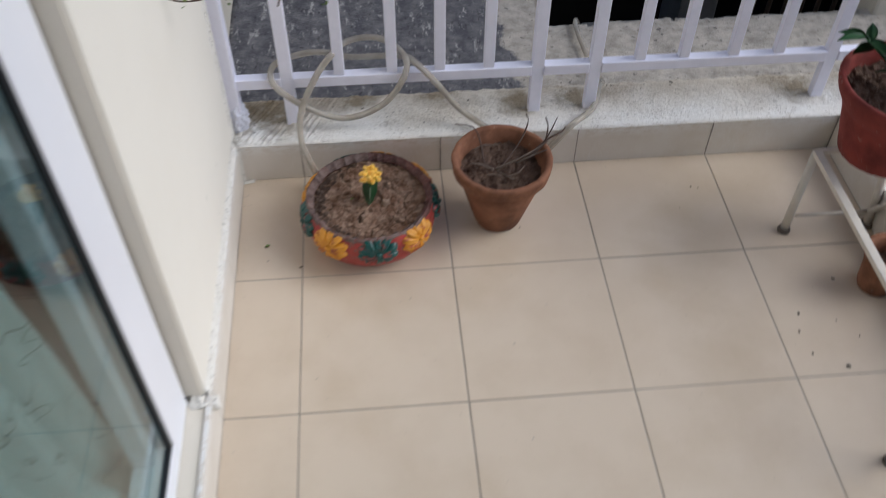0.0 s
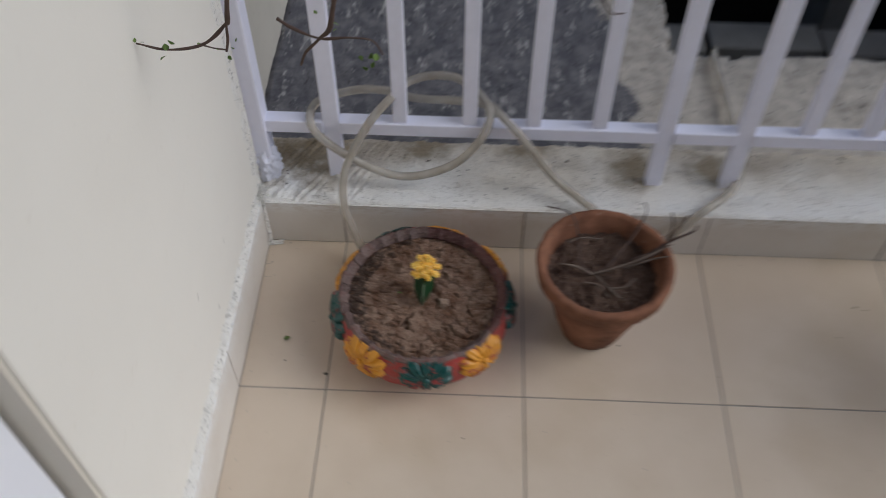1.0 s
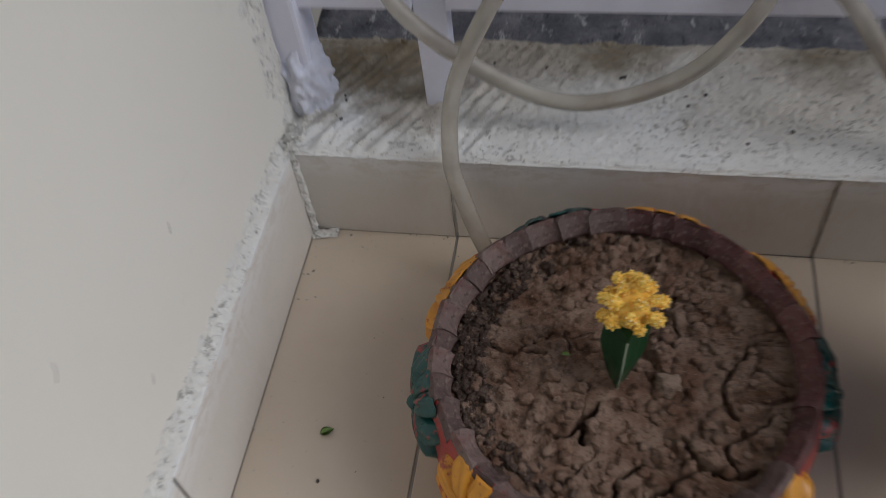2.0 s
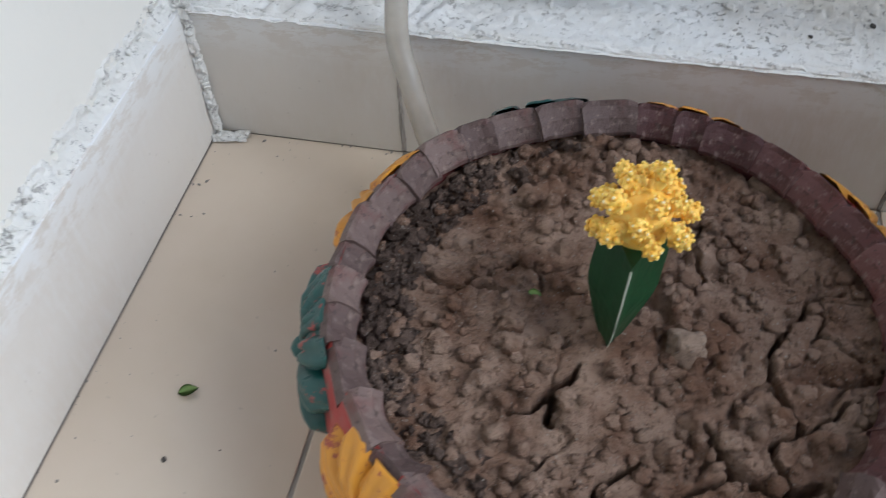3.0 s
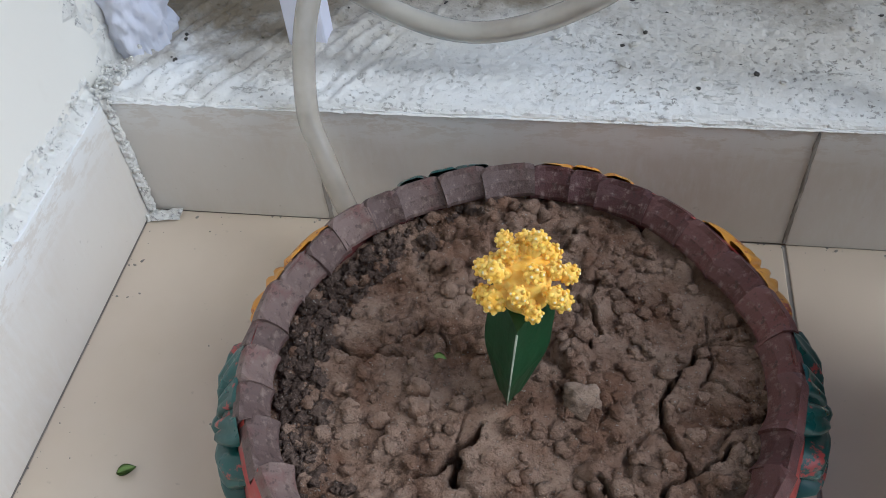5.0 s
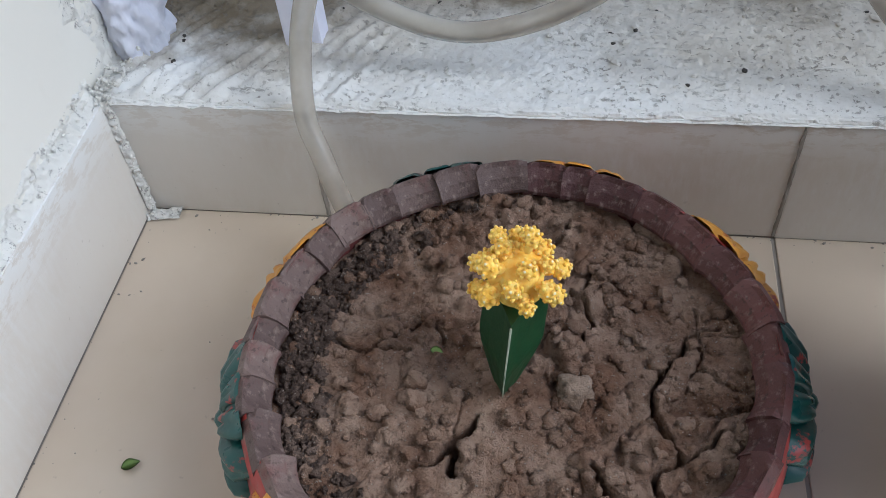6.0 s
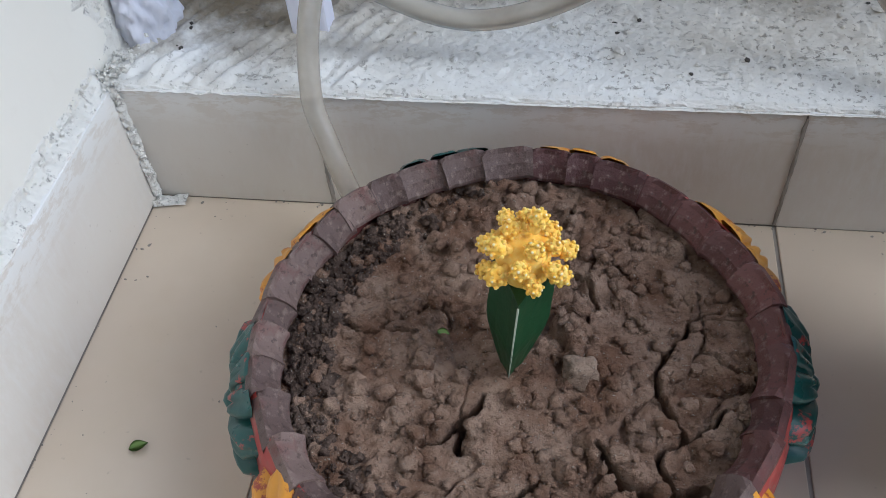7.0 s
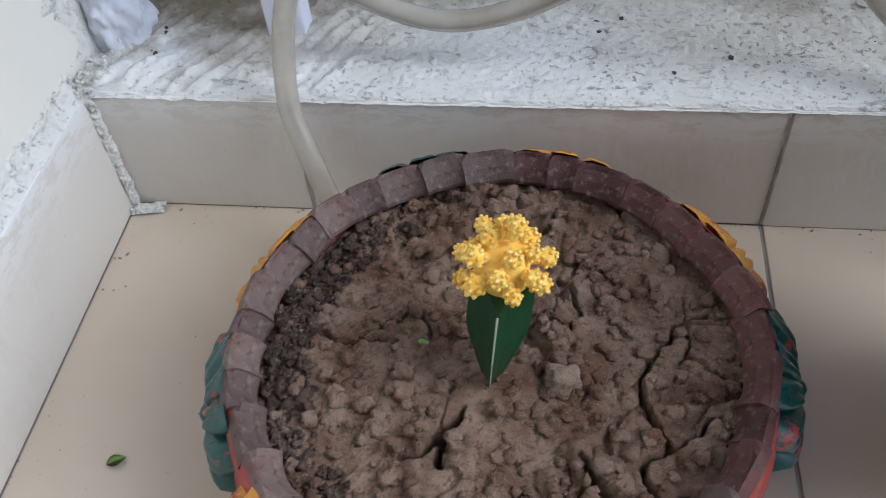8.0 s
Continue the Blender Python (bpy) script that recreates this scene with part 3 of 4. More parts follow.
# ---- glass door ----
door_1 = thing("door_1", (0, 0, 0.095), "white framed sliding glass door, closed, curtain behind", "glass door", kind="structure")
FX0, FX1 = -0.234, -0.172
Y0, Y1, Z0, Z1 = -0.622, -1.75, 0.0, 2.10
STILE = 0.104
part("stile", box((FX0, Y0 - STILE, Z0), (FX1, Y0, Z1), 0.003), WHITE, door_1)
part("stile", box((FX0, Y1, Z0), (FX1, Y1 + STILE, Z1), 0.003), WHITE, door_1)
part("bottom_rail", box((FX0, Y1 + STILE + 0.001, Z0), (FX1, Y0 - STILE - 0.001, Z0 + 0.047), 0.003), WHITE, door_1)
part("top_rail", box((FX0, Y1 + STILE + 0.001, Z1 - 0.07), (FX1, Y0 - STILE - 0.001, Z1), 0.003), WHITE, door_1)
bm = box((-0.186, Y0 - STILE - 0.009, 0.048), (-0.174, Y0 - STILE - 0.001, Z1 - 0.071))
box((-0.186, Y1 + STILE + 0.001, 0.048), (-0.174, Y0 - STILE - 0.009, 0.053), bm=bm)
part("gasket", bm, BLACK, door_1, "black rubber gasket")
bm = box((FX0 + 0.002, Y0 - STILE - 0.036, 0.048), (-0.2, Y0 - STILE - 0.010, Z1 - 0.071), 0.002)
part("inner_stile", bm, WHITE, door_1)
pane = part("pane", box((-0.184, Y1 + STILE + 0.002, 0.0485), (-0.179, Y0 - STILE - 0.002, Z1 - 0.072)), GLASS, door_1, "clear greenish glass")
pane.visible_shadow = False

room = thing("room_inside", (0, 0, 0), "dim tiled room behind the glass door", "room", kind="structure")
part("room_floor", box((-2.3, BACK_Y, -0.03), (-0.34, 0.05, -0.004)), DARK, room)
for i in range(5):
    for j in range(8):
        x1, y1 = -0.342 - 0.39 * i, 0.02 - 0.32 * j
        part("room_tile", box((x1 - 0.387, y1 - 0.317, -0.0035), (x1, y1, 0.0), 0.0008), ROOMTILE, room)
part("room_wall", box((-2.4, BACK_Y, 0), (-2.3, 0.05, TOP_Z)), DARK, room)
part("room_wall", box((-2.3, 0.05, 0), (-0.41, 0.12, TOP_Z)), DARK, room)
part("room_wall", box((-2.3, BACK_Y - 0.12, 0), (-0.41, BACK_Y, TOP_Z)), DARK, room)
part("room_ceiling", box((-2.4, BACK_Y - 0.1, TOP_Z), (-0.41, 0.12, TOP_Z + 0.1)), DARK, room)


def curtain(y_far, x, waves, seed):
    """A hanging cloth in folds, its near edge swept aside so that the hem flares."""
    bm, rows = bmesh.new(), []
    for j in range(41):
        v = j / 40
        z, row = 0.055 + 2.12 * v ** 1.6, []
        y_near = float(np.interp(z, (0.05, 0.09, 0.17, 0.26, 0.47, 0.62, 2.2), (-0.672, -0.684, -0.722, -0.752, -0.772, -0.793, -0.83)))
        for i in range(110):
            u = i / 109
            y = y_near + (y_far - y_near) * u
            low = max(0.0, 1 - z / 0.8)
            d = 0.020 * math.sin(2 * math.pi * waves * u + seed + 0.8 * low) + 0.008 * math.sin(2 * math.pi * waves * 2.3 * u + seed * 2 + low)
            row.append(bm.verts.new((x + d, y, z)))
        rows.append(row)
    for a, b in zip(rows, rows[1:]):
        for i in range(109):
            bm.faces.new((a[i], a[i + 1], b[i + 1], b[i]))
    return bm


ob = part("curtain", curtain(-1.62, -0.268, 9, 0.4), CURTAIN, None, "", True)
tagged(ob, "pale green curtain with dark leaf print, hanging inside", "curtain")

# ---- dust on the floor ----
dust_rng = random.Random(77)
dust_bm = bmesh.new()
for k in range(330):
    q = 0.0003 + 0.0009 * dust_rng.random() ** 3
    spread = 0.022 * dust_rng.random() ** 3
    if k % 3:
        x, y = dust_rng.uniform(SKIRT_X, 1.0), -0.001 - spread
    else:
        x, y = SKIRT_X + 0.001 + spread, dust_rng.uniform(-0.9, 0.0)
    if k % 5 == 0:
        x, y = dust_rng.uniform(SKIRT_X, 0.9), dust_rng.uniform(-0.7, 0.0)
    lump(dust_bm, (x, y, q * 0.3), (q * dust_rng.uniform(0.8, 1.8), q, q * 0.5), 1, 0.7, k, dust_rng.uniform(0, 3))
tagged(part("dust", dust_bm, GROUT), "fine grey dust and grit along the skirting tiles", "dust", kind="stuff")

# ---- bowl planter with painted flowers ----
BOWL = (0.1428, -0.1745, 0.0)
bowl = thing("bowl_planter", Matrix.Translation(BOWL) @ Matrix.Diagonal((1.058, 1.058, 0.905, 1)), "round red clay bowl with green and yellow flowers", "flower pot")


def bowl_shape(a, r, z):
    return r * (1 + 0.012 * noise.noise(Vector((math.cos(a) * 1.5, math.sin(a) * 1.5, z * 9)))) + 0.0012 * noise.noise(Vector((math.cos(a) * 9, math.sin(a) * 9, z * 70)))


OUT = [(0.004, 0.001), (0.070, 0.0), (0.085, 0.004), (0.101, 0.016), (0.114, 0.032), (0.1220, 0.050), (0.1252, 0.066), (0.1250, 0.082), (0.1230, 0.096), (0.1210, 0.109), (0.1184, 0.1165), (0.1155, 0.1196)]
part("body", lathe(OUT, 96, bowl_shape), RED, bowl, "worn red paint over clay", True)
part("inner_wall", lathe([(0.1152, 0.1170), (0.1147, 0.1138), (0.1134, 0.1096), (0.1120, 0.1045), (0.1102, 0.098), (0.1060, 0.085), (0.094, 0.07)], 96, bowl_shape), RIMIN, bowl, "maroon painted inner wall", True)


def rim_facet(wide):
    """One carved facet of the rim, at angle 0, sloping down to the inside."""
    bm = bmesh.new()
    pts = [(0.1204, 0.104), (0.1198, 0.1178), (0.1162, 0.1216), (0.1132, 0.1207), (0.1084, 0.1165), (0.1046, 0.1105), (0.1047, 0.1078), (0.1110, 0.1050)]
    n = 7
    rows = []
    for i in range(n):
        u = i / (n - 1) * 2 - 1
        a = u * wide / 2
        hump = 1 - u * u
        scoop = 0.0036 * (hump - 0.35)
        row = []
        for k, (r, z) in enumerate(pts):
            inner = 1.0 if k >= 3 else (-0.35 if k in (1, 2) else 0.0)
            low = z - scoop * inner * 0.8 - 0.0018 * (abs(u) > 0.99) - (0.0012 * hump if k >= 5 else 0.0)
            row.append(bm.verts.new(((r + scoop * inner * 0.6) * math.cos(a), (r + scoop * inner * 0.6) * math.sin(a), low)))
        rows.append(row)
    for p, q in zip(rows, rows[1:]):
        for k in range(len(pts) - 1):
            bm.faces.new((p[k], p[k + 1], q[k + 1], q[k]))
    bm.faces.new(rows[0][::-1])
    bm.faces.new(rows[-1])
    bmesh.ops.recalc_face_normals(bm, faces=bm.faces)
    return bm


rng = random.Random(5)
widths = [rng.uniform(0.75, 1.3) for _ in range(34)]
total, at = sum(widths), 0.0
shared = []
for wide in (0.15, 0.18, 0.21):
    ob = part("rim_facet", rim_facet(wide), RIM, bowl)
    shared.append((wide, ob.data, ob))
first = {id(ob): False for _, _, ob in shared}
for w in widths:
    share = 2 * math.pi * w / total
    wide, data, ob = min(shared, key=lambda s: abs(s[0] - share))
    if first[id(ob)]:
        ob = new("rim_facet", data)
        ob.parent = bowl
    else:
        first[id(ob)] = True
    if math.cos(at + share / 2 - radians(25)) > 0.45:
        ob.material_slots[0].link = "OBJECT"
        ob.material_slots[0].material = RIMRED
    k = rng.uniform(-0.12, 0.12)
    ob.matrix_basis = Matrix.Rotation(at + share / 2, 4, "Z") @ Matrix.Translation((0.1125 + rng.uniform(-0.0014, 0.0012), 0, rng.uniform(-0.0016, 0.0014))) @ Matrix.Rotation(k, 4, "Z") @ Matrix.Translation((-0.1125, 0, 0)) @ Matrix.Diagonal((1, 1.07 * share / wide, 1, 1))
    at += share


def petal_bm(length, width, thick):
    """A raised petal with a groove down its middle, lying in the xy plane, pointing along y."""
    bm, rows = bmesh.new(), []
    for j in range(9):
        v = j / 8
        blunt = math.sqrt(max(0.06, 1 - (max(0.0, v - 0.72) / 0.28) ** 2))
        half = width / 2 * (0.38 + 0.62 * min(1.0, v / 0.72)) * blunt
        row = []
        for i in range(9):
            u = i / 8 * 2 - 1
            h = thick * (1 - u * u) ** 0.5 * (0.55 + 0.45 * math.sin(math.pi * v)) * (1 - 0.5 * math.exp(-((u / 0.22) ** 2))) * math.sqrt(max(0.0, 1 - v ** 6))
            row.append(bm.verts.new((half * u, length * v, h)))
        rows.append(row)
    for a, b in zip(rows, rows[1:]):
        for i in range(8):
            bm.faces.new((a[i], a[i + 1], b[i + 1], b[i]))
    return bm


def bowl_radius(z):
    for (r0, z0), (r1, z1) in zip(OUT[1:], OUT[2:]):
        if z0 <= z <= z1:
            return r0 + (r1 - r0) * (z - z0) / (z1 - z0)
    return OUT[-1][0]


def bowl_flower(degrees, material, word):
    """A half daisy pressed on the outside of the bowl, its petals wrapped to the curve."""
    a0 = radians(degrees)
    zc = 0.0875
    place = Matrix.Rotation(a0, 4, "Z") @ Matrix.Translation((bowl_radius(zc) + 0.002, 0, zc)) @ Matrix.Rotation(radians(90), 4, "Y")
    inverse = place.inverted()

    def wrapped(s, u, h):
        """A point on the bowl's side, s along it, u up from the flower's heart and h out from it."""
        z = zc + u * (1.18 if u > 0 else 0.92)
        z = min(max(z - 0.30 * max(0.0, z - 0.110), 0.006), 0.1198)
        h *= 1 - 0.88 * min(1.0, max(0.0, (z - 0.105) / 0.017))
        a = a0 + s / 0.121
        r = bowl_shape(a, bowl_radius(min(z, 0.1172)), z) + h + 0.0010
        return inverse @ Vector((r * math.cos(a), r * math.sin(a), z))

    bm = bmesh.new()
    lump(bm, wrapped(0, 0, 0.006), (0.0060, 0.0060, 0.0050), 2, 0.2, degrees)
    hub = bm.verts.new(wrapped(0, 0, 0.0040))
    rings = []
    for n, q in enumerate((0.4, 0.75, 1.0)):
        ring = []
        for k in range(37):
            t = radians(10 * k)
            d = 0.0255 * q * (1 + (0.07 * math.cos(10 * t) if n == 2 else 0))
            ring.append(bm.verts.new(wrapped(d * math.sin(t), d * math.cos(t), (0.0060, 0.0052, -0.0005)[n])))
        rings.append(ring)
    for k in range(36):
        bm.faces.new((hub, rings[0][k], rings[0][k + 1]))
        for a, b in zip(rings, rings[1:]):
            bm.faces.new((a[k], b[k], b[k + 1], a[k + 1]))
    bmesh.ops.recalc_face_normals(bm, faces=bm.faces)
    base = part("flower", bm, material, bowl, word, True)
    base.matrix_basis = place
    for k in range(10):
        t = radians(36 * k)
        bm = petal_bm(0.034 + 0.004 * noise.noise(Vector((degrees, k, 0))), 0.0158, 0.0075)
        for v in bm.verts:
            x, y, h = v.co
            y += 0.004
            v.co = wrapped(x * math.cos(t) + y * math.sin(t), -x * math.sin(t) + y * math.cos(t), h + (0.0024 if h > 0.0008 else -0.0012))
        for f in bm.faces:
            f.smooth = True
        part("petal", bm, material, base)


for deg in (-166, -85, 0, 113):
    bowl_flower(deg, GREEN, "glossy dark green painted clay flower")
for deg in (-128, -46, 34, 77, 155):
    bowl_flower(deg, YELLOW, "ochre yellow painted clay flower")

# ---- soil, with its cracks and crumbs ----
CRACKS = [
    [(0.099, 0.032), (0.088, 0.028), (0.082, 0.017), (0.072, 0.004), (0.068, -0.010), (0.069, -0.019), (0.075, -0.032), (0.080, -0.041)],
    [(0.080, -0.041), (0.091, -0.033), (0.097, -0.028)], [(0.080, -0.041), (0.068, -0.049), (0.067, -0.057), (0.074, -0.069)],
    [(-0.011, -0.031), (-0.019, -0.039), (-0.028, -0.050), (-0.038, -0.055)], [(-0.020, -0.041), (-0.021, -0.057)],
    [(-0.089, 0.009), (-0.074, 0.004), (-0.059, 0.004), (-0.050, 0.006)], [(0.018, 0.079), (0.023, 0.086), (0.025, 0.097)],
    [(0.027, 0.050), (0.034, 0.040), (0.039, 0.029), (0.034, 0.018)], [(0.041, -0.050), (0.050, -0.065), (0.068, -0.072), (0.087, -0.064)],
    [(0.014, -0.099), (0.034, -0.080), (0.052, -0.067)], [(0.017, -0.069), (0.001, -0.078), (-0.001, -0.104)], [(0.001, -0.094), (-0.021, -0.103)],
]
# lumps of dried mud: place in the bowl and radius
LUMPS = np.array([
    (-0.051, -0.042, 0.0070), (-0.044, -0.048, 0.0052), (-0.057, -0.068, 0.0052), (0.036, 0.043, 0.0075), (-0.047, 0.068, 0.0080), (-0.035, 0.057, 0.0060),
    (0.026, 0.087, 0.0080), (0.053, 0.037, 0.0055), (0.063, 0.020, 0.0055), (0.039, -0.046, 0.0070), (0.055, -0.061, 0.0075), (-0.020, 0.090, 0.0064),
    (-0.007, 0.093, 0.0058), (0.087, 0.039, 0.0048), (0.094, 0.047, 0.0046), (-0.086, -0.042, 0.0048), (0.050, -0.004, 0.0060), (0.029, -0.061, 0.0070),
])
SOIL_Z, SOIL_R = 0.0895, 0.1160
HUMPS = [(rng.uniform(-0.114, 0.114), rng.uniform(-0.114, 0.114), 0.0010 + 0.0054 * rng.random() ** 3.1) for _ in range(1100)]
PLATE = np.array([(rng.uniform(-0.11, 0.11), rng.uniform(-0.11, 0.11), rng.uniform(-0.0014, 0.0016), rng.uniform(-0.05, 0.05), rng.uniform(-0.05, 0.05)) for _ in range(44)])
HUMP = np.array(HUMPS)
SEG = np.array([(*p, *q) for line in CRACKS for p, q in zip(line, line[1:])])


def crack_gap(x, y):
    """How far a place is from the nearest crack."""
    ab, ap = SEG[:, 2:] - SEG[:, :2], np.array([x, y]) - SEG[:, :2]
    u = np.clip((ab * ap).sum(1) / (ab * ab).sum(1), 0, 1)
    return float(np.hypot(*(ap - ab * u[:, None]).T).min())


def soil_height(x, y):
    p = Vector((x, y, 0.0))
    z = 0.0026 * noise.noise(p * 20) + 0.0014 * noise.noise(p * 62 + Vector((3, 1, 0)))
    coarse = min(1.0, max(0.12, 0.45 + 1.7 * noise.noise(p * 26 + Vector((2, 5, 0)))))
    z += coarse * (0.0020 * noise.noise(p * 150) + 0.0016 * noise.noise(p * 330)) + 0.0006 * noise.noise(p * 700)
    # broken plates of dried mud, each a little higher or tilted
    wx = x + 0.0055 * noise.noise(p * 50 + Vector((4, 4, 0))) + 0.0018 * noise.noise(p * 170)
    wy = y + 0.0055 * noise.noise(p * 50 + Vector((8, 1, 3))) + 0.0018 * noise.noise(p * 170 + Vector((5, 0, 0)))
    away = np.hypot(PLATE[:, 0] - wx, PLATE[:, 1] - wy)
    i, j = np.argpartition(away, 1)[:2]
    if away[i] > away[j]:
        i, j = j, i
    split = float(away[j] - away[i])
    mine = PLATE[i]
    z += float(mine[2] + mine[3] * (x - mine[0]) + mine[4] * (y - mine[1])) * min(1.0, split / 0.0022)
    open_here = noise.noise(p * 26 + Vector((0, 6, 2)))
    if split < 0.0016 and open_here > 0.06:
        z -= 0.0045 * min(1.0, 4 * (open_here - 0.06)) * (1 - (split / 0.0016) ** 2)
    calm = min(1.0, max(0.06, 0.52 + 2.4 * noise.noise(p * 17 + Vector((7, 2, 0)))))
    calm *= 1 - 0.72 * min(1.0, max(0.0, (-0.048 - y) / 0.015)) * min(1.0, max(0.0, (x + 0.085) / 0.02))
    calm *= 1 - 0.80 * math.exp(-((x + 0.034) ** 2 + (y - 0.030) ** 2) / 0.0006)
    ragged_r = 1 + 0.35 * noise.noise(p * 150 + Vector((9, 4, 0)))
    d = np.hypot(HUMP[:, 0] - x, HUMP[:, 1] - y) / (HUMP[:, 2] * ragged_r)
    near = d < 1
    if near.any():
        z += calm * float(((1 - d[near] ** 2) ** 0.6 * HUMP[near, 2]).max()) * 1.05
    ragged_l = 1 + 0.40 * noise.noise(p * 85) + 0.15 * noise.noise(p * 260)
    d = np.hypot(LUMPS[:, 0] - x, LUMPS[:, 1] - y) / (LUMPS[:, 2] * ragged_l)
    near = d < 1
    if near.any():
        z += 0.78 * float(((1 - d[near] ** 2) ** 0.55 * LUMPS[near, 2]).max())
    wob = 0.0026 * noise.noise(p * 110 + Vector((1, 9, 0))) + 0.0010 * noise.noise(p * 330)
    gap = crack_gap(x + wob, y - wob)
    width = 0.0014 + 0.0008 * noise.noise(p * 40) + 0.0006 * min(1.0, max(0.0, (-0.045 - y) / 0.02))
    z -= 0.0160 * max(0.0, 1 - (gap / max(width, 0.0006)) ** 2) if gap < width else 0.0
    z += 0.0014 * math.exp(-gap / 0.005)
    z += 0.006 * math.exp(-((x + 0.002) ** 2 + (y + 0.016) ** 2) / 0.0005)
    return z


bm = sheet(-0.1164, 0.1164, -0.1164, 0.1164, 0.00082, soil_height)
bmesh.ops.delete(bm, geom=[v for v in bm.verts if math.hypot(v.co.x, v.co.y) > SOIL_R], context="VERTS")
soil = part("soil", bm, SOIL, None, "", True)
soil.location = (BOWL[0], BOWL[1], SOIL_Z)
tagged(soil, "dry cracked brown clay soil filling the bowl", "soil", kind="stuff")
bm = bmesh.new()
for k in range(640):
    a = rng.gauss(radians(176), radians(30))
    r = 0.1110 - 0.021 * rng.random() ** 1.6
    s = 0.0005 + 0.0027 * rng.random() ** 2.2
    lump(bm, (r * math.cos(a), r * math.sin(a), soil_height(r * math.cos(a), r * math.sin(a)) + s * 0.3), (s, s * rng.uniform(0.7, 1.3), s * 0.8), 2, 1.9, k * 1.7, k)
crumb_bm = bm
bm = bmesh.new()
for k in range(1900):
    a, r, s = rng.uniform(0, 6.283), 0.112 * rng.random() ** 0.5, 0.0005 + 0.0040 * rng.random() ** 5.0
    if crack_gap(r * math.cos(a), r * math.sin(a)) > 0.0025:
        lump(bm, (r * math.cos(a), r * math.sin(a), soil_height(r * math.cos(a), r * math.sin(a)) + s * 0.3), (s, s * rng.uniform(0.7, 1.3), s * 0.8), 2 if s > 0.0015 else 1, 0.8, k, k)
grains = part("soil_grains", bm, SOIL, None, "", True)
grains.location = (BOWL[0], BOWL[1], SOIL_Z)
tagged(grains, "small loose grains of dry soil in the bowl", "soil", kind="stuff")
crumbs = part("soil_crumbs", crumb_bm, CLOD, None, "", True)
crumbs.location = (BOWL[0], BOWL[1], SOIL_Z)
tagged(crumbs, "loose dark soil crumbs along the bowl's edge", "soil", kind="stuff")
PEBBLES = [(0.032, -0.012, 0.0086), (-0.084, 0.002, 0.0035), (-0.080, -0.015, 0.0041), (-0.074, -0.025, 0.0049), (-0.058, -0.029, 0.0043), (-0.043, -0.012, 0.0058), (-0.042, -0.022, 0.0064), (0.075, 0.051, 0.0046), (0.080, 0.041, 0.0035), (0.082, -0.023, 0.0052), (0.071, -0.038, 0.0041), (0.080, -0.054, 0.0035), (-0.043, 0.028, 0.0043), (0.005, -0.052, 0.0041), (0.012, -0.046, 0.0029), (-0.007, -0.045, 0.0035), (-0.085, -0.064, 0.0046), (0.086, -0.001, 0.0041)]
for n, (x, y, s) in enumerate(PEBBLES):
    bm = bmesh.new()
    lump(bm, (0, 0, 0), (s, s * 0.9, s * 0.8), 4, 0.35, x * 400, y * 30)
    for v in bm.verts:
        v.co *= 1 + 0.10 * noise.noise(v.co * 420 + Vector((n, 0, 0))) + 0.05 * noise.noise(v.co * 1100)
    ob = part("clod", bm, STONE if n == 0 else SOIL, None, "", True)
    ob.location = (BOWL[0] + x, BOWL[1] + y, SOIL_Z + soil_height(x, y) + s * (0.30 if n == 0 else 0.0))
    tagged(ob, "large pale dry clod of earth beside the cactus" if n == 0 else "dry clod of earth half sunk in the soil", "clod", "clods on the soil")

# ---- grafted cactus ----
cactus = thing("cactus", (0.1412, -0.1900, 0.0902), "small grafted cactus, yellow head on green stem", "cactus")
LEANING = Vector((0.005, 0.021, 0.050))


def wing(v):
    return 0.0016 + 0.0154 * min(1.0, v / 0.46) ** 0.8


RIDGE_AT = radians(-92)


def stock_bm():
    """A three-sided stem with flat faces that narrows at its foot."""
    bm, rings = bmesh.new(), []
    for j in range(13):
        v = j / 12
        ring = []
        for k in range(18):
            a = RIDGE_AT + radians(20 * k)
            u = abs((k % 6) - 3) / 3
            r = wing(v) * (1.0 if u == 1 else 0.5 / math.cos(radians(60 * u)) * 0.90)
            r *= 1 + 0.03 * noise.noise(Vector((k, v * 6, 0)))
            ring.append(bm.verts.new(LEANING * v + Vector((r * math.cos(a), r * math.sin(a), 0))))
        rings.append(ring)
    for a, b in zip(rings, rings[1:]):
        for k in range(18):
            bm.faces.new((a[k], a[(k + 1) % 18], b[(k + 1) % 18], b[k]))
    bm.faces.new(rings[-1])
    return bm


part("stem", stock_bm(), STOCK, cactus, "dark green three-sided stem")
part("ridge", tube([LEANING * v + (wing(v) + 0.0002) * Vector((math.cos(RIDGE_AT), math.sin(RIDGE_AT), 0)) for v in (0.12, 0.35, 0.6, 0.8, 0.98)], 0.00022, 0.00055, 6, 4), RIDGE, cactus, "pale corky ridge")
head_at = LEANING + Vector((0.001, 0.004, 0.0105))
bm = bmesh.new()
lump(bm, (0, -0.001, -0.0010), (0.0128, 0.0128, 0.0122), 3, 0.30, 2)
crown = part("head", bm, CROWN, cactus, "bright yellow knobbly cactus head", True)
crown.location = head_at


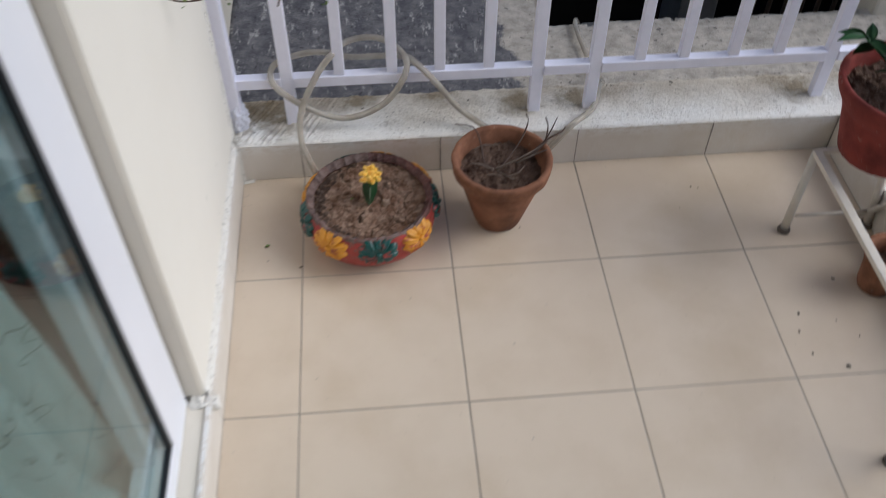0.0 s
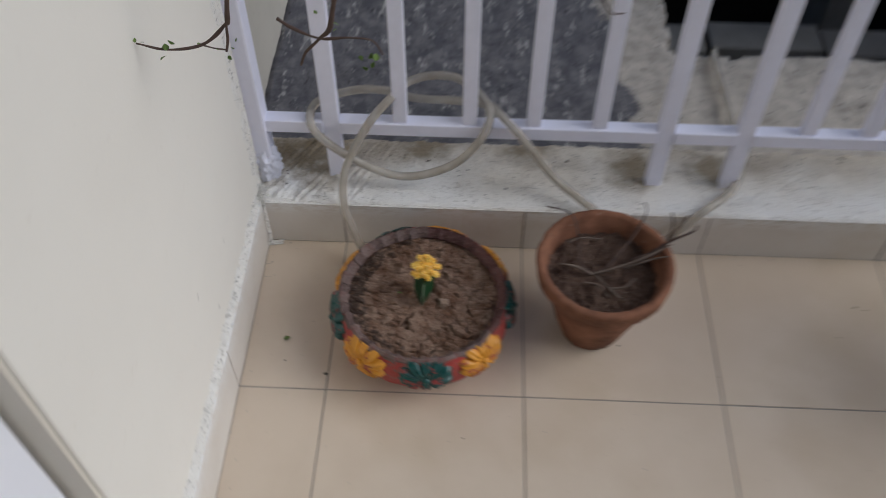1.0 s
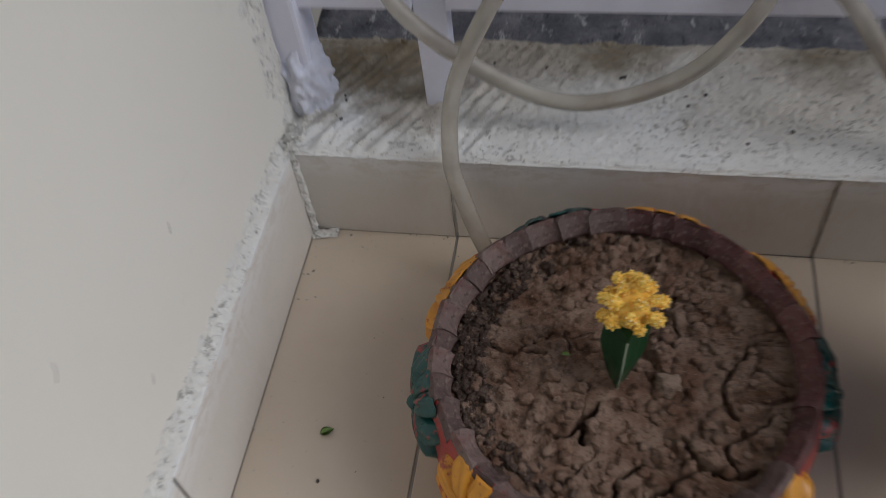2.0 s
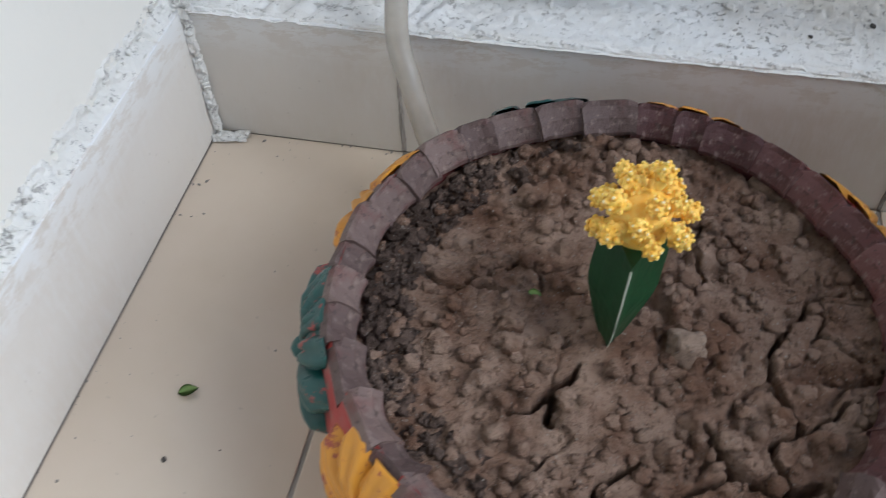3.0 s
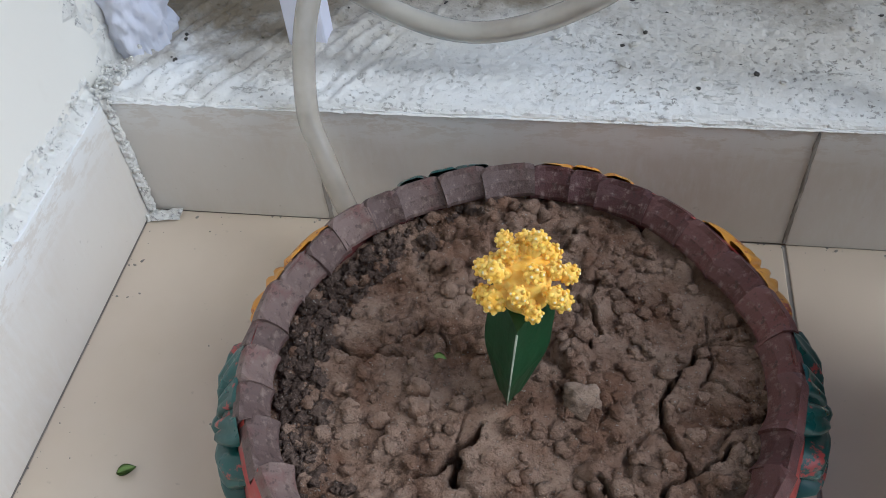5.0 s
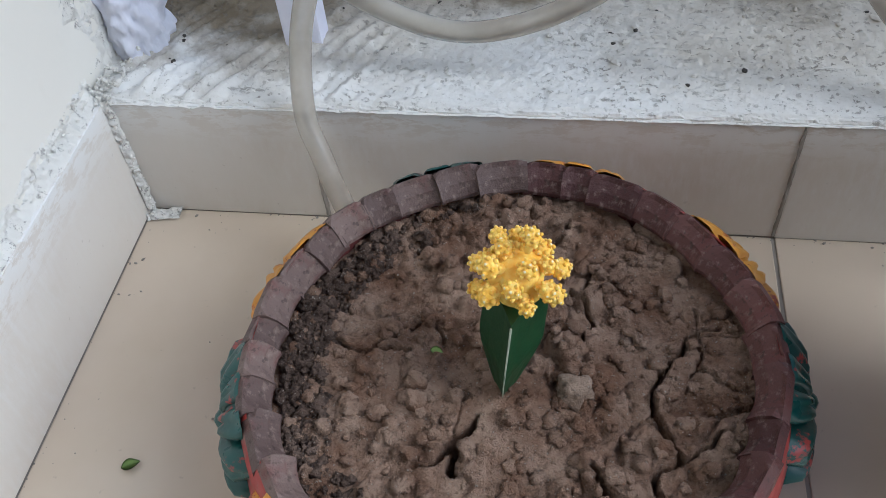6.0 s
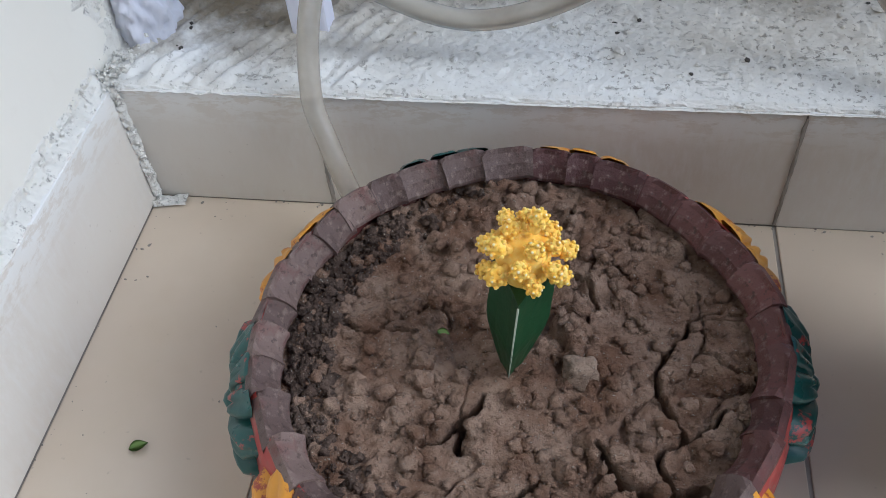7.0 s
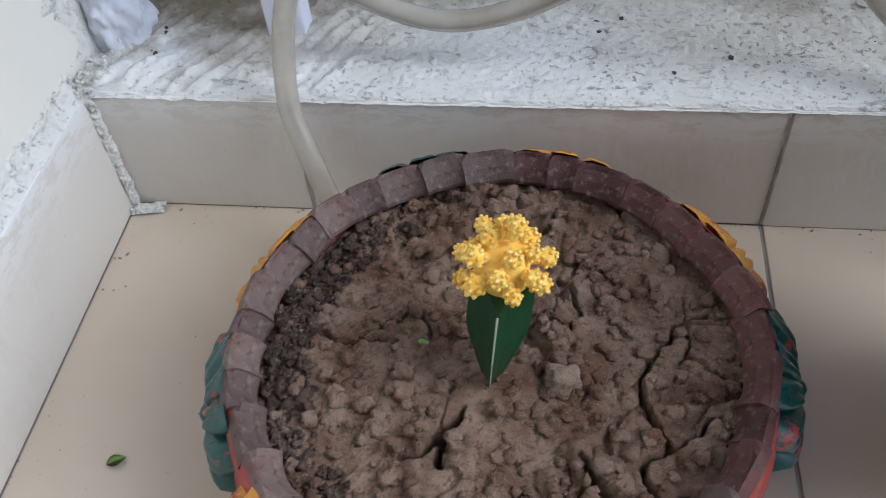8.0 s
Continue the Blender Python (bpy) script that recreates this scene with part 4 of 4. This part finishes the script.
def knob_mesh(seed):
    """A round bud on a short neck (below it, along -z), set with small pointed warts."""
    bm = bmesh.new()
    lump(bm, (0, 0, 0), (0.0040, 0.0040, 0.0041), 2, 0.2, seed)
    lump(bm, (0, 0, -0.0045), (0.0024, 0.0024, 0.0050), 2, 0.15, seed + 3)
    for k in range(17):
        z = 1 - 1.65 * (k + 0.5) / 17
        a = k * 2.39996 + seed
        q = math.sqrt(1 - z * z)
        d = Vector((q * math.cos(a), q * math.sin(a), z * 1.1))
        s = 0.00100 + 0.00025 * noise.noise(Vector((k, seed, 0)))
        turn = d.to_track_quat("Z", "Y").to_matrix().to_4x4()
        bmesh.ops.create_cone(bm, cap_ends=True, segments=6, radius1=s * 1.3, radius2=s * 0.6, depth=0.0013, matrix=Matrix.Translation(d * 0.0042) @ turn)
    return bm


knobs = []
count = 19
for k in range(count):
    z = 1 - 1.36 * (k + 0.5) / count
    a = k * 2.39996 + 0.4
    q = math.sqrt(max(0.0, 1 - z * z))
    out = 0.0172 + rng.uniform(-0.0022, 0.0030) + (0.003 if k == 0 else 0.0)
    if k < 3:
        ob = part("knob", knob_mesh(k + 0.5), CROWN, crown, "", True)
        ob.data.materials.append(SPINE)
        for f in ob.data.polygons:
            if f.center.length > 0.0050 and f.center.z > -0.0045:
                f.material_index = 1
        knobs.append(ob.data)
    else:
        ob = new("knob", knobs[k % 3])
        ob.parent = crown
    s = rng.uniform(0.92, 1.18)
    d = Vector((q * math.cos(a), q * math.sin(a), 0.95 * z))
    ob.matrix_basis = Matrix.LocRotScale(d * out, d.to_track_quat("Z", "Y") @ Euler((0, 0, rng.uniform(0, 6))).to_quaternion(), (s, s, s))

# ---- terracotta pot with a dead plant ----
POT = (0.408, -0.155, 0.0)


def clay_pot(name, at, rim_r, foot_r, tall, material, label, soil_mat, rings=True):
    def shape(a, r, z):
        return r * (1 + 0.020 * noise.noise(Vector((math.cos(a) * 1.2, math.sin(a) * 1.2, z * 8 + at[0])))) + 0.0016 * noise.noise(Vector((math.cos(a) * 8, math.sin(a) * 8, z * 90)))

    ob = thing(name, at, label, "flower pot")
    neck = rim_r * 0.86
    band = tall * 0.80
    prof = [(0.002, 0.001), (foot_r * 0.95, 0.0), (foot_r, 0.003)]
    prof += [(foot_r + (neck - foot_r) * u, band * u) for u in (0.2, 0.4, 0.6, 0.8, 0.97)]
    if not rings:
        prof[-1:] = []
        neck, band = rim_r * 0.93, tall * 0.84
    prof += [(neck + 0.004, band + 0.001), (rim_r * 0.965, band + 0.006), (rim_r * 0.99, tall - 0.012), (rim_r, tall - 0.004), (rim_r - 0.003, tall), (rim_r - 0.009, tall), (rim_r - 0.013, tall - 0.004), (rim_r - 0.017, tall - 0.03), (neck - 0.014, tall - 0.055)]
    cut = 8 if rings else 7
    part("body", lathe(prof[:cut], 80, shape), material, ob, "", True)
    part("rim", lathe(prof[cut - 1 :], 80, shape), material, ob, "thick rounded clay rim", True)
    fill = tall - 0.036

    def ground(x, y):
        p = Vector((x + at[0] * 9, y, 0.4))
        return 0.006 * noise.noise(p * 26) + 0.006 * noise.noise(p * 75) + 0.0045 * noise.noise(p * 180)

    r = rim_r - 0.0165
    bm = sheet(-r, r, -r, r, 0.002, ground)
    bmesh.ops.delete(bm, geom=[v for v in bm.verts if math.hypot(v.co.x, v.co.y) > r], context="VERTS")
    bits = random.Random(round(at[0] * 100))
    for k in range(200):
        a, d, q = bits.uniform(0, 6.283), r * 0.97 * bits.random() ** 0.5, 0.001 + 0.004 * bits.random() ** 3
        lump(bm, (d * math.cos(a), d * math.sin(a), ground(d * math.cos(a), d * math.sin(a)) + q * 0.3), (q, q * bits.uniform(0.6, 1.6), q * 0.7), 1, 1.0, k)
    so = part("pot_soil", bm, soil_mat, None, "", True)
    so.location = (at[0], at[1], at[2] + fill)
    tagged(so, "dark dry soil with twigs in the pot", "soil", kind="stuff")
    return ob


clay_pot("terracotta_pot", POT, 0.101, 0.047, 0.171, CLAY, "weathered terracotta pot with a chipped rim", POTSOIL)
dead = thing("dead_plant", (POT[0], POT[1], 0.137), "dead leafless plant with dry brown twigs", "dead plant")
TWIGS = [
    [(-0.020, -0.002, 0.004), (-0.034, 0.010, 0.016), (-0.036, 0.050, 0.028), (-0.048, 0.078, 0.046), (-0.085, 0.088, 0.050)],
    [(-0.015, -0.002, 0.003), (-0.040, 0.003, 0.014), (-0.064, 0.005, 0.018)],
    [(-0.012, 0.0, 0.002), (0.020, 0.003, 0.016), (0.055, 0.010, 0.030), (0.095, 0.022, 0.050)],
    [(-0.008, -0.004, 0.002), (0.002, -0.030, 0.014), (0.014, -0.066, 0.036), (0.017, -0.072, 0.044)],
    [(0.006, -0.036, 0.014), (0.026, -0.040, 0.026), (0.040, -0.030, 0.034)],
    [(0.000, 0.004, 0.002), (0.030, 0.035, 0.018), (0.052, 0.062, 0.034), (0.062, 0.076, 0.058), (0.058, 0.084, 0.070)],
    [(0.040, 0.020, 0.010), (0.080, 0.028, 0.030), (0.100, 0.036, 0.062), (0.112, 0.042, 0.092)],
    [(0.060, 0.018, 0.016), (0.088, 0.030, 0.034), (0.096, 0.044, 0.066), (0.090, 0.048, 0.090)],
    [(0.070, 0.026, 0.024), (0.096, 0.032, 0.046), (0.125, 0.040, 0.058), (0.132, 0.046, 0.066)],
    [(0.030, 0.006, 0.010), (0.070, 0.012, 0.026), (0.092, 0.008, 0.040)],
    [(-0.050, 0.050, 0.012), (-0.030, 0.055, 0.018), (0.000, 0.052, 0.020)],
    [(-0.030, -0.020, 0.006), (-0.010, -0.028, 0.012), (0.004, -0.050, 0.014)],
]
for n, line in enumerate(TWIGS):
    part("twig", tube(line, 0.0024 if n < 9 else 0.0018, 0.0010, 7, 6, 0.4), BARK if n in (0, 5, 6, 7, 8) else TWIG, dead, "", True)

# ---- hose ----
LOOP = [(0.475, -0.022, 0.055), (0.445, -0.020, 0.085), (0.409, -0.008, 0.112), (0.344, 0.030, 0.144), (0.289, 0.045, 0.213), (0.257, 0.058, 0.244), (0.234, 0.085, 0.246), (0.185, 0.105, 0.236), (0.119, 0.112, 0.232), (0.063, 0.110, 0.249), (0.012, 0.106, 0.248), (-0.040, 0.085, 0.238), (-0.038, 0.048, 0.215), (0.027, 0.040, 0.158), (0.100, 0.036, 0.131), (0.176, 0.036, 0.159), (0.222, 0.042, 0.214), (0.234, 0.070, 0.250), (0.199, 0.112, 0.266), (0.157, 0.122, 0.272), (0.111, 0.108, 0.272), (0.080, 0.062, 0.272), (0.047, 0.040, 0.238), (0.010, 0.019, 0.164), (0.006, -0.012, 0.113), (0.016, -0.028, 0.084), (0.029, -0.042, 0.054), (0.043, -0.048, 0.024), (0.060, -0.040, 0.009)]
hose = part("hose", tube(LOOP[::-1] + [(0.510, -0.021, 0.045), (0.535, -0.018, 0.062), (0.584, -0.002, 0.112), (0.637, 0.048, 0.112), (0.668, 0.120, 0.112), (0.690, 0.180, 0.080), (0.701, 0.300, 0.020), (0.701, 0.366, 0.014), (0.696, 0.488, 0.014), (0.715, 0.570, -0.02), (0.762, 0.682, -0.16), (0.80, 0.74, -0.5)], 0.0068, None, 14, 8, 0.03), HOSE, None, "", True)
tagged(hose, "coiled clear plastic water hose threaded through the railing", "hose")

# ---- branches hanging in from above ----
branches = thing("branches", (0, 0, 0), "thin brown branches with young green leaves", "branch")
BRANCH = [
    ([(-0.080, 0.050, 1.085), (-0.050, -0.060, 0.95), (-0.024, -0.160, 0.76), (-0.027, -0.198, 0.650), (-0.033, -0.2, 0.633), (-0.060, -0.2, 0.608), (-0.098, -0.2, 0.600), (-0.129, -0.2, 0.607)], 0.0055, 0.0018),
    ([(-0.024, -0.190, 0.680), (-0.030, -0.2, 0.640), (-0.033, -0.2, 0.615), (-0.037, -0.2, 0.600)], 0.0032, 0.0020),
    ([(-0.062, -0.2, 0.608), (-0.050, -0.2, 0.604), (-0.036, -0.2, 0.602)], 0.0018, 0.0012),
    ([(-0.080, 0.050, 1.080), (0.00, -0.08, 0.92), (0.075, -0.18, 0.72), (0.075, -0.2, 0.643), (0.061, -0.2, 0.620), (0.045, -0.2, 0.602), (0.038, -0.2, 0.585)], 0.0055, 0.0022),
    ([(0.021, -0.2, 0.643), (0.035, -0.2, 0.632), (0.061, -0.2, 0.620), (0.090, -0.2, 0.622), (0.114, -0.2, 0.619), (0.124, -0.2, 0.602)], 0.0036, 0.0014),
    ([(-0.080, 0.050, 1.085), (0.10, -0.04, 1.00), (0.28, -0.16, 0.80), (0.328, -0.2, 0.698), (0.345, -0.2, 0.663), (0.360, -0.2, 0.660)], 0.0045, 0.0012),
    ([(-0.24, 0.080, 0.60), (-0.13, 0.090, 1.02), (-0.080, 0.050, 1.085)], 0.009, 0.007),
]
SWAY = Vector((-0.010, -0.037, 0.002))
for line, r0, r1 in BRANCH:
    line = [Vector(q) + SWAY * min(1.0, max(0.0, (0.05 - q[1]) / 0.2)) for q in line]
    part("stem", tube(line, r0 * 0.62, r1 * 0.62, 8, 6, 0.5), BARK, branches, "", True)


def leaf_bm(length, width, curl=0.25, fold=0.15):
    bm, rows = bmesh.new(), []
    for j in range(7):
        v = j / 6
        half = width / 2 * math.sin(math.pi * (0.04 + 0.95 * v ** 0.85))
        rows.append([bm.verts.new((half * u, length * v, fold * half * abs(u) - curl * length * v * v)) for u in (-1, -0.5, 0, 0.5, 1)])
    for a, b in zip(rows, rows[1:]):
        for i in range(4):
            bm.faces.new((a[i], a[i + 1], b[i + 1], b[i]))
    bmesh.ops.solidify(bm, geom=bm.faces[:], thickness=0.0006)
    return bm


leaf_data = part("leaf", leaf_bm(0.009, 0.007), LEAF, branches, "", True)
leaf_data.matrix_basis = Matrix.Translation(Vector((-0.098, -0.204, 0.602)) + SWAY) @ Euler((0.5, 0.2, 0.4)).to_matrix().to_4x4()
for x, z, s in ((-0.099, 0.596, 1.0), (-0.094, 0.606, 1.1), (-0.102, 0.595, 0.7), (-0.127, 0.612, 0.6), (-0.125, 0.608, 0.5), (-0.088, 0.600, 0.5), (-0.066, 0.608, 0.5), (-0.044, 0.606, 0.5), (-0.036, 0.596, 0.6), (-0.030, 0.602, 0.6), (-0.038, 0.637, 0.5), (-0.024, 0.615, 0.5), (0.082, 0.636, 1.1), (0.076, 0.632, 0.6), (0.110, 0.600, 1.0), (0.116, 0.594, 1.2), (0.104, 0.590, 0.9), (0.112, 0.584, 0.8), (0.100, 0.600, 0.7), (0.335, 0.685, 0.8), (0.060, 0.655, 0.7)):
    ob = new("leaf", leaf_data.data)
    ob.parent = branches
    ob.matrix_basis = Matrix.LocRotScale(Vector((x, -0.2 + rng.uniform(-0.006, 0.004), z)) + SWAY, Euler((rng.uniform(-0.4, 1.2), rng.uniform(-0.8, 0.8), rng.uniform(-3, 3))), (s, s, s))

# ---- white plant stand with a red pot ----
stand = thing("plant_stand", (0, 0, 0), "low white painted metal plant stand, rusty feet", "plant stand")
SX0, SX1, SY0, SY1, SZ = 1.013, 1.170, -0.222, -0.80, 0.20
for y in (SY0, SY1):
    out = -0.022 if y == SY0 else 0.022
    for x, dx in ((SX0, -0.015), (SX1, 0.006)):
        leg = part("leg", tube([(x + dx, y + out, 0.006), (x, y, SZ)], 0.0085, 0.0085, 10, 1), STAND, stand, "", True)
        part("foot_cap", lathe([(0.001, 0.0), (0.0125, 0.0), (0.0135, 0.005), (0.011, 0.012), (0.009, 0.012)], 20), RUBBER, leg, "rusty round foot cap", True).matrix_basis = Matrix.Translation((x + dx, y + out, 0.0))
    part("brace", tube([(SX0, y + out * 0.8, 0.04), (SX1, y + out * 0.8, 0.04)], 0.0035, 0.0035, 8, 1), STAND, stand, "", True)
    part("end_rail", box((SX0, y - 0.005, SZ - 0.005), (SX1, y + 0.005, SZ + 0.006), 0.002), STAND, stand)
for x in (SX0, SX1):
    part("side_rail", box((x - 0.008, SY1, SZ - 0.005), (x + 0.008, SY0, SZ + 0.0065), 0.0015), STAND, stand)
part("cross_leg", tube([(SX1, SY0, 0.01), (SX1 + 0.0, SY0 - 0.12, SZ)], 0.006, 0.006, 8, 1), STAND, stand, "", True)
part("cross_leg", tube([(SX1, SY0 - 0.12, 0.01), (SX1, SY0, SZ)], 0.006, 0.006, 8, 1), STAND, stand, "", True)

RPOT = (1.132, -0.235, SZ + 0.0065)
clay_pot("red_flower_pot", RPOT, 0.128, 0.082, 0.165, CLAYRED, "dull red clay pot on the white stand", POTSOIL, False)
shrub = thing("potted_plant", (RPOT[0], RPOT[1], RPOT[2] + 0.13), "leafy plant with glossy dark green leaves", "potted plant")
STEMS = [[(0, 0, 0), (-0.020, 0.024, 0.035), (-0.052, 0.062, 0.062), (-0.070, 0.082, 0.078)], [(0, 0, 0), (0.01, 0.02, 0.05), (0.0, 0.04, 0.11), (-0.01, 0.05, 0.15)], [(0, 0, 0), (0.03, -0.01, 0.05), (0.06, -0.02, 0.09)]]
for line in STEMS:
    part("stem", tube(line, 0.0035, 0.002, 8, 5), STOCK, shrub, "", True)
big = part("leaf", leaf_bm(0.056, 0.026, 0.22, 0.35), DARKLEAF, shrub, "", True)
big.matrix_basis = pose(*STEMS[0][-1], 10, 0, 95)
for line, count in zip(STEMS, (11, 12, 8)):
    path = smooth_line(line, 8)
    for k in range(count):
        p = path[len(path) - 1 - min(k, 9) * 2]
        ob = new("leaf", big.data)
        ob.parent = shrub
        s = rng.uniform(0.7, 1.1)
        ob.matrix_basis = pose(*p, rng.uniform(5, 50), rng.uniform(-20, 20), 60 + k * 137.5) @ Matrix.Diagonal((s, s, s, 1))

clay_pot("small_clay_pot", (1.128, -0.40, 0.0), 0.050, 0.034, 0.100, CLAY, "small terracotta pot under the plant stand", POTSOIL)

# ---- bits on the floor ----
ob = part("fallen_leaf", leaf_bm(0.011, 0.0075, 0.1, 0.3), LEAF, None, "", True)
ob.matrix_basis = pose(-0.077, -0.203, 0.0022, 4, 0, -60)
tagged(ob, "tiny fallen green leaf on the floor tiles", "leaf", "fallen leaves")
ob2 = new("fallen_leaf", ob.data)
ob2.matrix_basis = pose(0.104, -0.169, SOIL_Z + soil_height(-0.039, 0.005) + 0.0016, 4, 0, -100) @ Matrix.Scale(0.6, 4)
tagged(ob2, "tiny fallen green leaf lying on the soil", "leaf", "fallen leaves")
bm = bmesh.new()
GRIT = [(1.053, -0.379, 4), (0.954, -0.458, 4), (1.003, -0.585, 4.5), (0.947, -0.551, 3), (0.940, -0.500, 3), (1.02, -0.48, 1.8), (-0.004, -0.261, 3.2), (0.397, -0.484, 1.6), (1.05, -0.52, 2.2), (0.21, -0.36, 1.3), (-0.07, -0.24, 1.6), (0.03, -0.53, 1.3), (0.45, -0.19, 2), (0.60, -0.24, 1.3), (0.84, -0.10, 2.5), (0.855, -0.105, 2), (0.80, -0.16, 1.4)]
for x, y, s in GRIT:
    lump(bm, (x, y, 0.0006), (s * 0.001, s * 0.0008, s * 0.0004), 1, 0.7, x * 50, y * 60)
for k in range(170):
    x, y, s = rng.uniform(-0.115, 1.1), rng.uniform(-1.4, -0.01), rng.uniform(0.2, 0.6)
    lump(bm, (x, y, 0.0002), (s * 0.001, s * 0.001, s * 0.0005), 1, 0.5, k)
tagged(part("grit", bm, SPECK), "dark grit and crumbs scattered on the floor", "grit", kind="stuff")

# ---- tiles, laid last ----
gap = 0.0012


def tile_piece(name, lo, hi, material, parent):
    return part(name, box(lo, hi, 0.0008), material, parent)


for x0, x1 in zip(X_JOINTS, X_JOINTS[1:]):
    for y1, y0 in zip(Y_JOINTS, Y_JOINTS[1:]):
        ob = tile_piece("tile", (x0 + (gap if x0 > SKIRT_X else 0), y0 + gap, -0.0095), (x1 - (gap if x1 < RIGHT_X else 0), y1 - (gap if y1 < 0 else 0), 0.0), TILE, floor)
        ob.location.z = rng.uniform(-0.0004, 0.0003)
for x0, x1 in zip(X_JOINTS, X_JOINTS[1:]):
    tile_piece("skirting_tile", (x0 + gap * 0.45, 0.0, 0.0), (x1 - gap * 0.45, 0.0085, 0.0975), SKIRT, parapet_north).location.y = rng.uniform(-0.0006, 0.0006)
for y1, y0 in zip(Y_JOINTS, Y_JOINTS[1:]):
    tile_piece("skirting_tile", (SKIRT_X - 0.0085, y0 + gap * 0.7, 0.0006), (SKIRT_X, y1 - gap * 0.7 - 0.001, 0.0995), SKIRT, wall_west if y1 > -0.58 else threshold)
    tile_piece("skirting_tile", (RIGHT_X, y0 + gap * 0.7, 0.0006), (RIGHT_X + 0.0085, y1 - gap * 0.7 - 0.001, 0.0975), SKIRT, parapet_east)
